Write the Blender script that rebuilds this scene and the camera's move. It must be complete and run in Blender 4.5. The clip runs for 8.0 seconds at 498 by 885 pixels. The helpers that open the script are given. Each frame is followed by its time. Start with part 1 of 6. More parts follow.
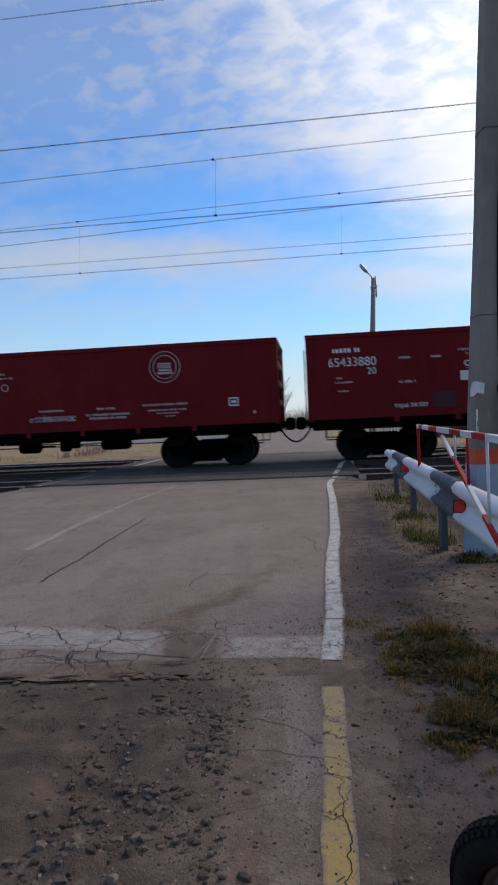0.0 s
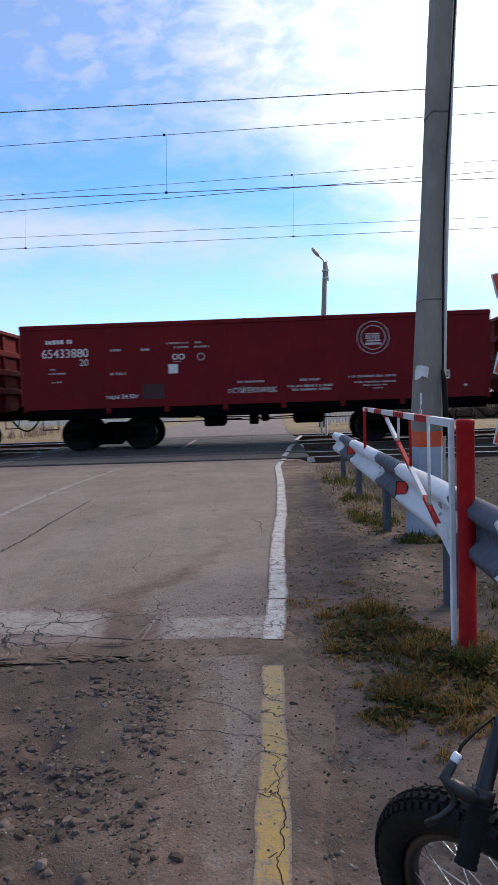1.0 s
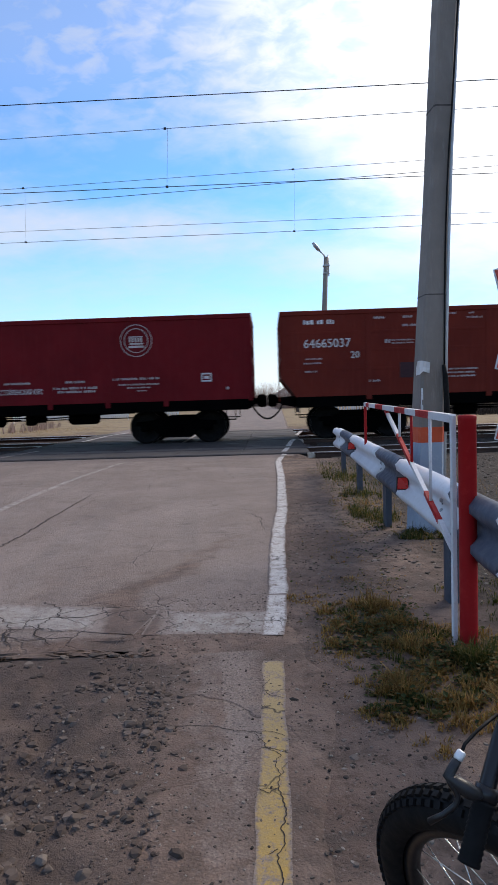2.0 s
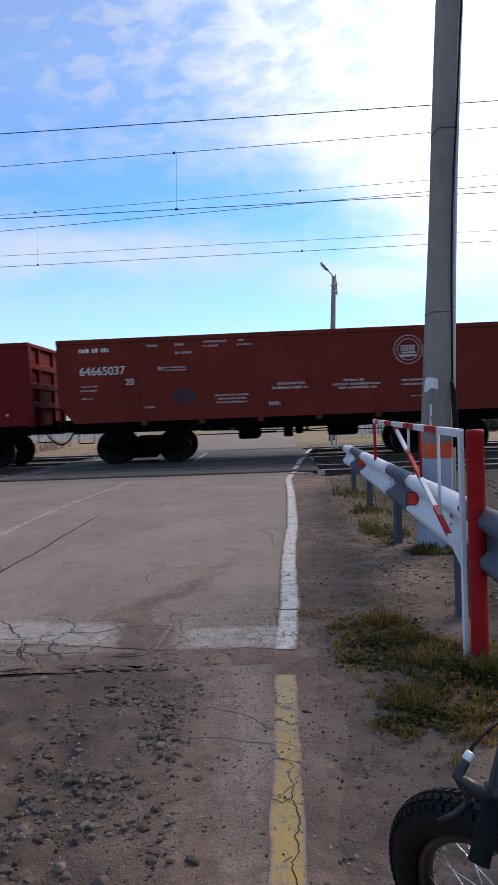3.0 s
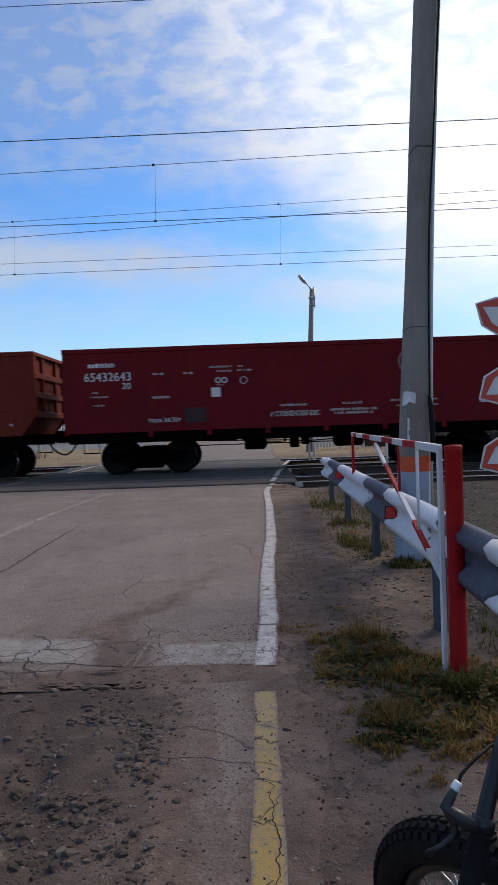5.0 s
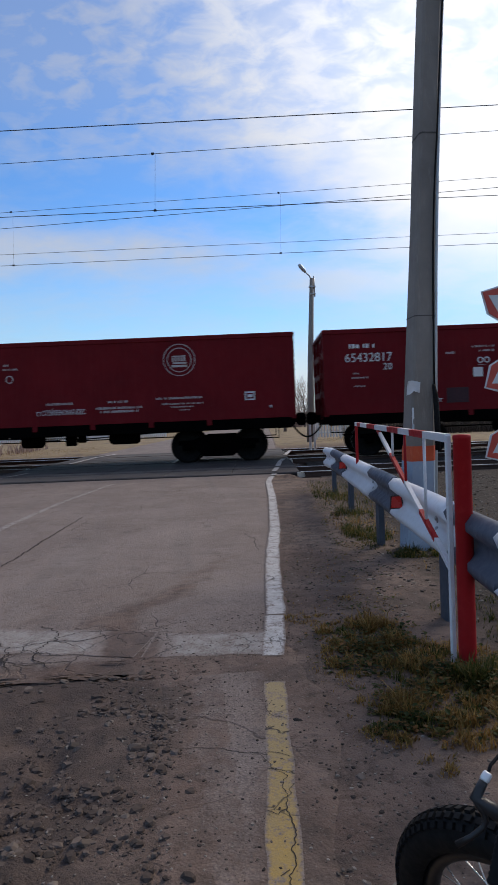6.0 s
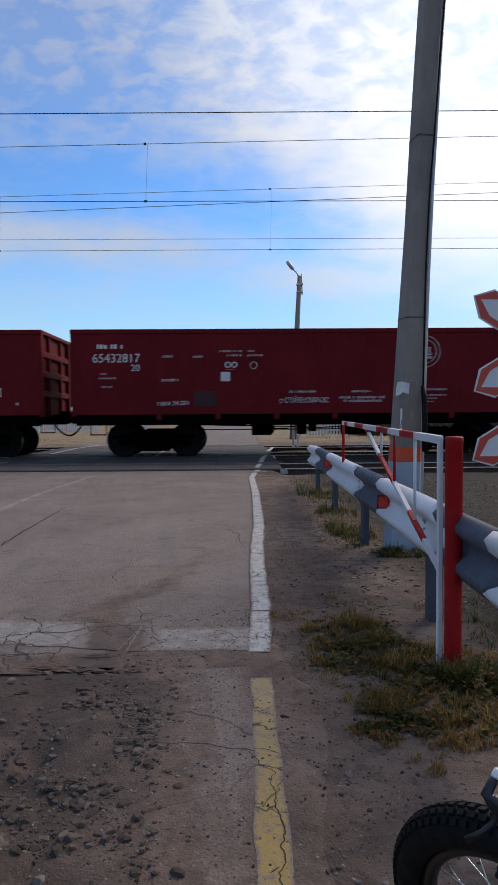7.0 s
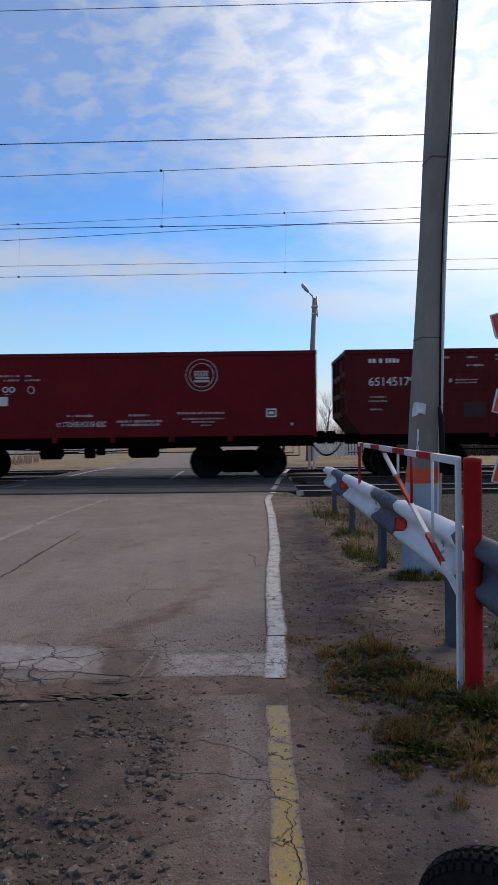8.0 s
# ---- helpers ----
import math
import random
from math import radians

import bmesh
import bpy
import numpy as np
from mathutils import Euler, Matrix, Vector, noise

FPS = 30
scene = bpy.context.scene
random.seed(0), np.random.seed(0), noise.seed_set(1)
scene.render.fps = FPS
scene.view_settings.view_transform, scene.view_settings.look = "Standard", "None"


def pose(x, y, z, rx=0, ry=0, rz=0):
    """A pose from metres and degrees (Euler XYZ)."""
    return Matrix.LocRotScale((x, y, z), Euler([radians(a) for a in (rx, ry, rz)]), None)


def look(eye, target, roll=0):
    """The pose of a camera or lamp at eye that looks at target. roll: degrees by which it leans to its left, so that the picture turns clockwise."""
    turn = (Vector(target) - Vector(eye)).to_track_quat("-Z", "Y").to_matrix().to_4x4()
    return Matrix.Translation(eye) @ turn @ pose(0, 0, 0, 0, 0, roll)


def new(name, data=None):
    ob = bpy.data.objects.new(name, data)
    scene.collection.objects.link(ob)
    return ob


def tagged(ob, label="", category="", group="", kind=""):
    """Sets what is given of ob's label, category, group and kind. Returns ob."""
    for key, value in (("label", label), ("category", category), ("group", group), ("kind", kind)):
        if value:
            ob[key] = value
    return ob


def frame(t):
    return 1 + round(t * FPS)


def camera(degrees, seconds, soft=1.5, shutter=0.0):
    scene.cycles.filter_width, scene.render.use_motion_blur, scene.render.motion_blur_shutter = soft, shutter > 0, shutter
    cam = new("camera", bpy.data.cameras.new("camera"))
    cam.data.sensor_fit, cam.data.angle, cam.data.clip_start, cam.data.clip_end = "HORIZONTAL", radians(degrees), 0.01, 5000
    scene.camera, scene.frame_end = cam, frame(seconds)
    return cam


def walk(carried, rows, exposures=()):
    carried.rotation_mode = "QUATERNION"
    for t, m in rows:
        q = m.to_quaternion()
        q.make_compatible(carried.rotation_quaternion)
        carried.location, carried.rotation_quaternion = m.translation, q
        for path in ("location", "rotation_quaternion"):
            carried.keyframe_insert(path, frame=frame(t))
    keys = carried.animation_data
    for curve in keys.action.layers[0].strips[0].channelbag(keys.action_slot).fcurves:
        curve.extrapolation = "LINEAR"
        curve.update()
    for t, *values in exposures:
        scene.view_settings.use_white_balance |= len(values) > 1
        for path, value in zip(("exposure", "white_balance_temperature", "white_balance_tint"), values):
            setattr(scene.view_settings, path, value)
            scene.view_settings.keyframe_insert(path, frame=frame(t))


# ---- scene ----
cam = camera(41.6, 8.0, soft=1.6, shutter=0.3)
PATH = [
    (0, (0.485, 1.659, 1.191), (0.5013, 3.658, 1.1357), -2.60),
    (0.5, (0.481, 1.68, 1.189), (0.4813, 3.674, 1.0277), -3.00),
    (1, (0.525, 1.692, 1.172), (0.6873, 3.681, 1.0587), -1.90),
    (2.5, (0.518, 1.706, 1.172), (0.6773, 3.695, 1.0387), -1.70),
    (3, (0.512, 1.648, 1.162), (0.6463, 3.642, 1.0917), -2.20),
    (3.5, (0.51, 1.64, 1.174), (0.6313, 3.631, 1.0317), -1.20),
    (4, (0.502, 1.653, 1.165), (0.6353, 3.646, 1.0657), 0.20),
    (4.5, (0.502, 1.636, 1.179), (0.6823, 3.627, 1.1347), -1.90),
    (4.7, (0.502, 1.643, 1.18), (0.6923, 3.633, 1.1517), -2.10),
    (5.8, (0.489, 1.684, 1.18), (0.7223, 3.668, 1.0917), -1.40),
    (6, (0.467, 1.674, 1.183), (0.6693, 3.662, 1.1137), -2.30),
    (6.5, (0.418, 1.687, 1.176), (0.6583, 3.669, 1.0667), -0.70),
    (7, (0.412, 1.693, 1.182), (0.6703, 3.673, 1.0987), -0.40),
    (7.5, (0.417, 1.7, 1.182), (0.6483, 3.686, 1.1407), -0.20),
    (8, (0.424, 1.72, 1.181), (0.6343, 3.708, 1.1647), -0.70),
]
walk(cam, [(t, look(eye, target, roll)) for t, eye, target, roll in PATH], exposures=((0, -0.35), (0.6, -0.15), (1.0, 0.12), (2.5, 0.10), (3.5, 0.03), (4.5, -0.22), (6.0, -0.35), (8, -0.35)))

# ---- world, sun ----
SUN_AZ, SUN_EL = 50.0, 36.0      # degrees right of the +y axis, degrees above the horizon
world = bpy.data.worlds.new("sky")
scene.world = world
world.use_nodes = True


def build_sky():
    nt = world.node_tree
    nt.nodes.clear()
    N = nt.nodes.new
    L = nt.links.new
    sky = N("ShaderNodeTexSky")
    sky.sky_type = "NISHITA"
    sky.sun_disc = False
    sky.sun_elevation = radians(SUN_EL)
    sky.sun_rotation = radians(SUN_AZ)
    sky.air_density, sky.dust_density, sky.ozone_density = 1.0, 0.15, 3.0
    coord = N("ShaderNodeTexCoord")
    sep = N("ShaderNodeSeparateXYZ")
    L(coord.outputs["Generated"], sep.inputs[0])
    # a flat cloud layer: direction divided by its height
    zc = N("ShaderNodeMath"); zc.operation = "MAXIMUM"; zc.inputs[1].default_value = 0.0
    L(sep.outputs[2], zc.inputs[0])
    za = N("ShaderNodeMath"); za.operation = "ADD"; za.inputs[1].default_value = 0.30
    L(zc.outputs[0], za.inputs[0])
    inv = N("ShaderNodeVectorMath"); inv.operation = "DIVIDE"
    comb = N("ShaderNodeCombineXYZ")
    for i in range(3):
        L(za.outputs[0], comb.inputs[i])
    L(coord.outputs["Generated"], inv.inputs[0])
    L(comb.outputs[0], inv.inputs[1])

    def layer(scale, stretch, rot, detail, rough, dist, loc=(0, 0, 0)):
        m = N("ShaderNodeMapping")
        m.inputs["Rotation"].default_value = (0, 0, radians(rot))
        m.inputs["Scale"].default_value = (scale * stretch, scale, 0.0)
        m.inputs["Location"].default_value = loc
        L(inv.outputs[0], m.inputs[0])
        n = N("ShaderNodeTexNoise")
        n.inputs["Scale"].default_value = 1.0
        n.inputs["Detail"].default_value = detail
        n.inputs["Roughness"].default_value = rough
        n.inputs["Distortion"].default_value = dist
        L(m.outputs[0], n.inputs["Vector"])
        return n.outputs["Fac"]

    def ramp(src, a, b):
        r = N("ShaderNodeMapRange")
        r.interpolation_type = "SMOOTHSTEP"
        r.inputs[1].default_value, r.inputs[2].default_value = a, b
        L(src, r.inputs[0])
        return r.outputs[0]

    def op(kind, a, b):
        m = N("ShaderNodeMath"); m.operation = kind
        for i, v in enumerate((a, b)):
            if isinstance(v, (int, float)):
                m.inputs[i].default_value = v
            else:
                L(v, m.inputs[i])
        return m.outputs[0]

    broad = layer(1.1, 0.7, 25, 3, 0.5, 0.3, (3.1, 1.2, 0))
    fine = layer(4.5, 0.8, 40, 6, 0.58, 0.3)
    # haze and thin cloud thicken towards the sun
    sunv = N("ShaderNodeVectorMath"); sunv.operation = "DOT_PRODUCT"
    az, el = radians(SUN_AZ), radians(SUN_EL)
    sunv.inputs[1].default_value = (math.sin(az) * math.cos(el), math.cos(az) * math.cos(el), math.sin(el))
    L(coord.outputs["Generated"], sunv.inputs[0])
    near = ramp(sunv.outputs["Value"], 0.52, 1.0)
    puffs = layer(11, 0.7, 30, 4, 0.6, 0.5, (1.0, 4.0, 0))
    dens = op("ADD", op("ADD", op("MULTIPLY", broad, 0.75), op("MULTIPLY", fine, 0.80)), op("MULTIPLY", near, 0.55))
    dens = op("ADD", op("ADD", dens, op("MULTIPLY", puffs, 0.58)), 0.20)
    # broad banks of cloud and clear gaps ahead, in slopes across and up from the +y axis
    ahead = op("MAXIMUM", sep.outputs[1], 0.15)
    across, rise = op("DIVIDE", sep.outputs[0], ahead), op("DIVIDE", sep.outputs[2], ahead)
    for u, v, ru, rv, weight in ((-0.28, 0.50, 0.26, 0.16, -0.22), (0.06, 0.47, 0.26, 0.14, 0.14), (-0.04, 0.34, 0.22, 0.07, -0.36), (0.19, 0.295, 0.14, 0.05, -0.38),
                                 (-0.16, 0.262, 0.24, 0.035, 0.42), (0.25, 0.205, 0.12, 0.024, 0.55), (0.46, 0.42, 0.18, 0.26, 0.30), (-0.22, 0.405, 0.14, 0.04, 0.20)):
        du = op("DIVIDE", op("SUBTRACT", across, u), ru)
        dv = op("DIVIDE", op("SUBTRACT", rise, v), rv)
        away = op("SQRT", op("ADD", op("MULTIPLY", du, du), op("MULTIPLY", dv, dv)), 0.0)
        dens = op("ADD", dens, op("MULTIPLY", op("SUBTRACT", 1.0, ramp(away, 0.0, 1.6)), weight))
    mask = op("MULTIPLY", ramp(dens, 0.86, 2.06), 0.95)
    mottle = layer(19, 0.75, 35, 4, 0.55, 0.4, (2.0, 7.0, 0))
    gaps = ramp(mottle, 0.34, 0.66)
    high = ramp(sep.outputs[2], 0.30, 0.48)
    mask = op("SUBTRACT", mask, op("MULTIPLY", op("MULTIPLY", op("SUBTRACT", 1.0, gaps), high), 0.46))
    mask = op("MAXIMUM", mask, 0.0)
    veil = op("MULTIPLY", high, 0.22)
    mask = op("ADD", op("MULTIPLY", mask, op("SUBTRACT", 1.0, veil)), veil)
    low = ramp(sep.outputs[2], 0.06, 0.30)
    mask = op("MULTIPLY", mask, op("ADD", op("MULTIPLY", low, 0.75), 0.25))
    glow = ramp(sunv.outputs["Value"], 0.66, 1.0)
    bright = op("ADD", op("MULTIPLY", glow, 0.95), 0.76)
    white = N("ShaderNodeCombineColor")
    L(op("MULTIPLY", bright, 1.0), white.inputs[0])
    L(op("MULTIPLY", bright, 1.0), white.inputs[1])
    L(op("MULTIPLY", bright, 1.02), white.inputs[2])
    gain = N("ShaderNodeMix"); gain.data_type = "RGBA"; gain.blend_type = "MULTIPLY"
    gain.inputs["Factor"].default_value = 1.0
    L(sky.outputs[0], gain.inputs["A"])
    gain.inputs["B"].default_value = (SKY_GAIN * 0.62, SKY_GAIN * 0.95, SKY_GAIN * 1.28, 1)
    # pale haze low down
    haze = N("ShaderNodeMix"); haze.data_type = "RGBA"
    hz = N("ShaderNodeMapRange")
    hz.interpolation_type = "SMOOTHSTEP"
    for i, v in enumerate((0.02, 0.30, 0.72, 0.0)):
        hz.inputs[i + 1].default_value = v
    L(sep.outputs[2], hz.inputs[0])
    L(hz.outputs[0], haze.inputs["Factor"])
    L(gain.outputs["Result"], haze.inputs["A"])
    haze.inputs["B"].default_value = (0.56, 0.90, 1.06, 1)
    # whiter still along the horizon, most of all towards the sun
    rim = N("ShaderNodeMix"); rim.data_type = "RGBA"
    side = op("ADD", op("MULTIPLY", ramp(across, -0.25, 0.35), 0.65), 0.30)
    L(op("MULTIPLY", op("SUBTRACT", 1.0, ramp(sep.outputs[2], 0.015, 0.165)), side), rim.inputs["Factor"])
    L(haze.outputs["Result"], rim.inputs["A"])
    rim.inputs["B"].default_value = (1.0, 1.0, 1.03, 1)
    mix = N("ShaderNodeMix"); mix.data_type = "RGBA"
    L(mask, mix.inputs["Factor"])
    L(rim.outputs["Result"], mix.inputs["A"])
    L(white.outputs[0], mix.inputs["B"])
    bg = N("ShaderNodeBackground")
    bg.inputs["Strength"].default_value = 1.0
    L(mix.outputs["Result"], bg.inputs["Color"])
    out = N("ShaderNodeOutputWorld")
    L(bg.outputs[0], out.inputs[0])


SKY_GAIN = 0.168
build_sky()
sun_data = bpy.data.lights.new("sun", "SUN")
sun_data.energy, sun_data.angle, sun_data.color = 3.0, radians(24), (1.0, 0.86, 0.70)
sun = new("sun", sun_data)
_a, _e = radians(SUN_AZ), radians(SUN_EL)
sun.matrix_world = look((math.sin(_a) * math.cos(_e) * 60, math.cos(_a) * math.cos(_e) * 60, math.sin(_e) * 60), (0, 0, 0))


# ---- materials ----
class Mat:
    """A node material with a few shorthands; coordinates are metres in the object's space."""

    def __init__(self, name, base=(0.5, 0.5, 0.5), rough=0.7, metal=0.0, world_space=False):
        self.m = bpy.data.materials.new(name)
        self.m.use_nodes = True
        self.nt = self.m.node_tree
        self.b = self.nt.nodes["Principled BSDF"]
        self.b.inputs["Base Color"].default_value = (*base, 1)
        self.b.inputs["Roughness"].default_value = rough
        self.b.inputs["Metallic"].default_value = metal
        self.b.inputs["Specular IOR Level"].default_value = 0.5 if rough < 0.5 else 0.22
        if world_space:
            self.co = self.nt.nodes.new("ShaderNodeNewGeometry").outputs["Position"]
        else:
            self.co = self.nt.nodes.new("ShaderNodeTexCoord").outputs["Object"]

    def link(self, a, b):
        self.nt.links.new(a, b)

    def noise(self, scale, detail=4, rough=0.6, dist=0.0, stretch=None):
        n = self.nt.nodes.new("ShaderNodeTexNoise")
        n.inputs["Scale"].default_value = scale
        n.inputs["Detail"].default_value = detail
        n.inputs["Roughness"].default_value = rough
        n.inputs["Distortion"].default_value = dist
        src = self.co
        if stretch:
            mp = self.nt.nodes.new("ShaderNodeMapping")
            mp.inputs["Scale"].default_value = stretch
            self.link(src, mp.inputs[0])
            src = mp.outputs[0]
        self.link(src, n.inputs["Vector"])
        return n.outputs["Fac"]

    def voronoi(self, scale, feature="F1", warp=0.0):
        v = self.nt.nodes.new("ShaderNodeTexVoronoi")
        v.feature = feature
        v.inputs["Scale"].default_value = scale
        src = self.co
        if warp:
            n = self.nt.nodes.new("ShaderNodeTexNoise")
            n.inputs["Scale"].default_value = scale * 2.3
            n.inputs["Detail"].default_value = 5
            self.link(self.co, n.inputs["Vector"])
            k = self.nt.nodes.new("ShaderNodeVectorMath"); k.operation = "SCALE"
            k.inputs["Scale"].default_value = warp
            self.link(n.outputs["Color"], k.inputs[0])
            a = self.nt.nodes.new("ShaderNodeVectorMath"); a.operation = "ADD"
            self.link(self.co, a.inputs[0]); self.link(k.outputs[0], a.inputs[1])
            src = a.outputs[0]
        self.link(src, v.inputs["Vector"])
        return v.outputs["Distance"]

    def axis(self, i):
        s = self.nt.nodes.new("ShaderNodeSeparateXYZ")
        self.link(self.co, s.inputs[0])
        return s.outputs[i]

    def rng(self, src, a, b, lo=0.0, hi=1.0):
        r = self.nt.nodes.new("ShaderNodeMapRange")
        r.inputs[1].default_value, r.inputs[2].default_value = a, b
        r.inputs[3].default_value, r.inputs[4].default_value = lo, hi
        self.link(src, r.inputs[0])
        return r.outputs[0]

    def op(self, kind, a, b=0.0):
        m = self.nt.nodes.new("ShaderNodeMath"); m.operation = kind
        for i, v in enumerate((a, b)):
            if isinstance(v, (int, float)):
                m.inputs[i].default_value = v
            else:
                self.link(v, m.inputs[i])
        return m.outputs[0]

    def mix(self, fac, a, b):
        m = self.nt.nodes.new("ShaderNodeMix"); m.data_type = "RGBA"
        if isinstance(fac, (int, float)):
            m.inputs["Factor"].default_value = fac
        else:
            self.link(fac, m.inputs["Factor"])
        for key, v in (("A", a), ("B", b)):
            if isinstance(v, tuple):
                m.inputs[key].default_value = (*v, 1)
            else:
                self.link(v, m.inputs[key])
        return m.outputs["Result"]

    def color(self, src):
        self.link(src, self.b.inputs["Base Color"])
        return self

    def roughness(self, src):
        self.link(src, self.b.inputs["Roughness"])
        return self

    def bump(self, src, strength=0.4, distance=0.01):
        b = self.nt.nodes.new("ShaderNodeBump")
        b.inputs["Strength"].default_value = strength
        b.inputs["Distance"].default_value = distance
        self.link(src, b.inputs["Height"])
        self.link(b.outputs[0], self.b.inputs["Normal"])
        return self

    def rand(self, island=False):
        if island:
            return self.nt.nodes.new("ShaderNodeNewGeometry").outputs["Random Per Island"]
        return self.nt.nodes.new("ShaderNodeObjectInfo").outputs["Random"]


def worn(name, base, dark, light, rough=0.6, metal=0.0, big=1.2, small=18, bump=0.15, streak=None):
    """A painted or weathered surface: two scales of variation, and fine relief."""
    M = Mat(name, base, rough, metal)
    c = M.mix(M.rng(M.noise(big, 5, 0.6, 0.3), 0.35, 0.68), dark, base)
    c = M.mix(M.rng(M.noise(small, 4, 0.7, 0, streak), 0.55, 0.78, 0, 0.55), c, light)
    M.color(c)
    M.roughness(M.rng(M.noise(small * 0.7, 3), 0.3, 0.7, max(rough - 0.12, 0.05), min(rough + 0.15, 1)))
    M.bump(M.noise(small * 2, 3), bump, 0.004)
    return M.m


def asphalt_color(M):
    """Grey-brown dusty asphalt, with stones in it, pits, dust drifts and stains."""
    grain = M.voronoi(95)
    c = M.mix(M.rng(grain, 0.15, 0.75), (0.234, 0.184, 0.160), (0.148, 0.116, 0.101))
    c = M.mix(M.rng(M.noise(240, 2), 0.62, 0.75, 0, 0.5), c, (0.31, 0.265, 0.23))
    c = M.mix(M.rng(M.noise(0.9, 6, 0.62, 0.4), 0.42, 0.66, 0, 0.8), c, (0.240, 0.196, 0.173))
    c = M.mix(M.rng(M.noise(3.5, 5, 0.65, 0.5), 0.56, 0.76, 0, 0.6), c, (0.085, 0.070, 0.064))
    c = M.mix(M.rng(M.voronoi(26), 0.06, 0.20, 0.85, 0.0), c, (0.048, 0.039, 0.036))
    c = M.mix(M.rng(M.voronoi(61), 0.05, 0.22, 0.6, 0.0), c, (0.28, 0.25, 0.225))
    c = M.mix(M.rng(M.noise(16, 5, 0.75, 0.6), 0.58, 0.70, 0, 0.7), c, (0.07, 0.058, 0.053))
    c = M.mix(M.rng(M.noise(55, 4, 0.7), 0.60, 0.72, 0, 0.6), c, (0.065, 0.055, 0.05))
    c = M.mix(M.rng(M.voronoi(34), 0.10, 0.17, 0.8, 0.0), c, (0.040, 0.034, 0.032))
    # tyre tracks and drips drawn out along the road
    c = M.mix(M.rng(M.noise(1.0, 4, 0.6, 0.1, (2.4, 0.10, 1)), 0.50, 0.72, 0, 0.45), c, (0.135, 0.116, 0.107))
    return c, grain


def earth_color(M):
    c = M.mix(M.rng(M.noise(1.1, 6, 0.6, 0.5), 0.36, 0.66), (0.126, 0.085, 0.067), (0.202, 0.146, 0.116))
    c = M.mix(M.rng(M.noise(9, 5, 0.7, 0.3), 0.50, 0.70, 0, 0.8), c, (0.040, 0.028, 0.022))
    c = M.mix(M.rng(M.noise(2.6, 6, 0.7, 0.8), 0.44, 0.62, 0, 0.8), c, (0.074, 0.056, 0.047))
    c = M.mix(M.rng(M.noise(60, 3, 0.7), 0.62, 0.76, 0, 0.55), c, (0.24, 0.195, 0.165))
    c = M.mix(M.rng(M.voronoi(38), 0.0, 0.2, 0.5, 0.0), c, (0.20, 0.175, 0.155))
    return c


def crack_lines(M, scale, warp, width, patch_scale, a, b):
    d = M.voronoi(scale, "DISTANCE_TO_EDGE", warp)
    line = M.rng(d, 0.0, width, 1.0, 0.0)
    return M.op("MULTIPLY", line, M.rng(M.noise(patch_scale, 2), a, b))


def make_asphalt():
    M = Mat("asphalt", (0.17, 0.16, 0.15), 0.9, world_space=True)
    c, grain = asphalt_color(M)
    # the broken edge by the stop line
    x, y = M.axis(0), M.axis(1)
    band = M.op("MULTIPLY", M.rng(y, 4.7, 4.95), M.rng(y, 5.75, 5.4))
    band = M.op("MULTIPLY", band, M.rng(x, 0.25, 0.05))
    cr = M.op("MULTIPLY", M.rng(M.voronoi(3.6, "DISTANCE_TO_EDGE", 0.16), 0, 0.035, 1, 0), band)
    thin = M.op("MULTIPLY", M.rng(M.voronoi(0.9, "DISTANCE_TO_EDGE", 0.3), 0, 0.006, 1, 0), M.rng(M.noise(0.7, 3), 0.5, 0.56, 0, 0.7))
    cr = M.op("MAXIMUM", cr, thin)
    c = M.mix(cr, c, (0.035, 0.028, 0.025))
    # earth carried over the edges
    at = M.nt.nodes.new("ShaderNodeAttribute")
    at.attribute_name = "earth_cover"
    n = M.op("ADD", M.op("MULTIPLY", M.noise(5, 6, 0.7, 0.5), 0.75), M.op("MULTIPLY", M.noise(45, 4, 0.7), 0.35))
    cover = M.rng(M.op("ADD", at.outputs["Fac"], n), 0.82, 1.12)
    c = M.mix(cover, c, earth_color(M))
    M.color(c)
    M.roughness(M.rng(M.noise(6, 3), 0.3, 0.7, 0.8, 0.98))
    h = M.op("SUBTRACT", M.op("MULTIPLY", grain, 0.5), M.op("MULTIPLY", cr, 1.8))
    M.bump(M.op("ADD", h, M.op("ADD", M.noise(130, 3), M.op("MULTIPLY", M.noise(28, 5, 0.7), 1.2))), 0.6, 0.007)
    return M.m


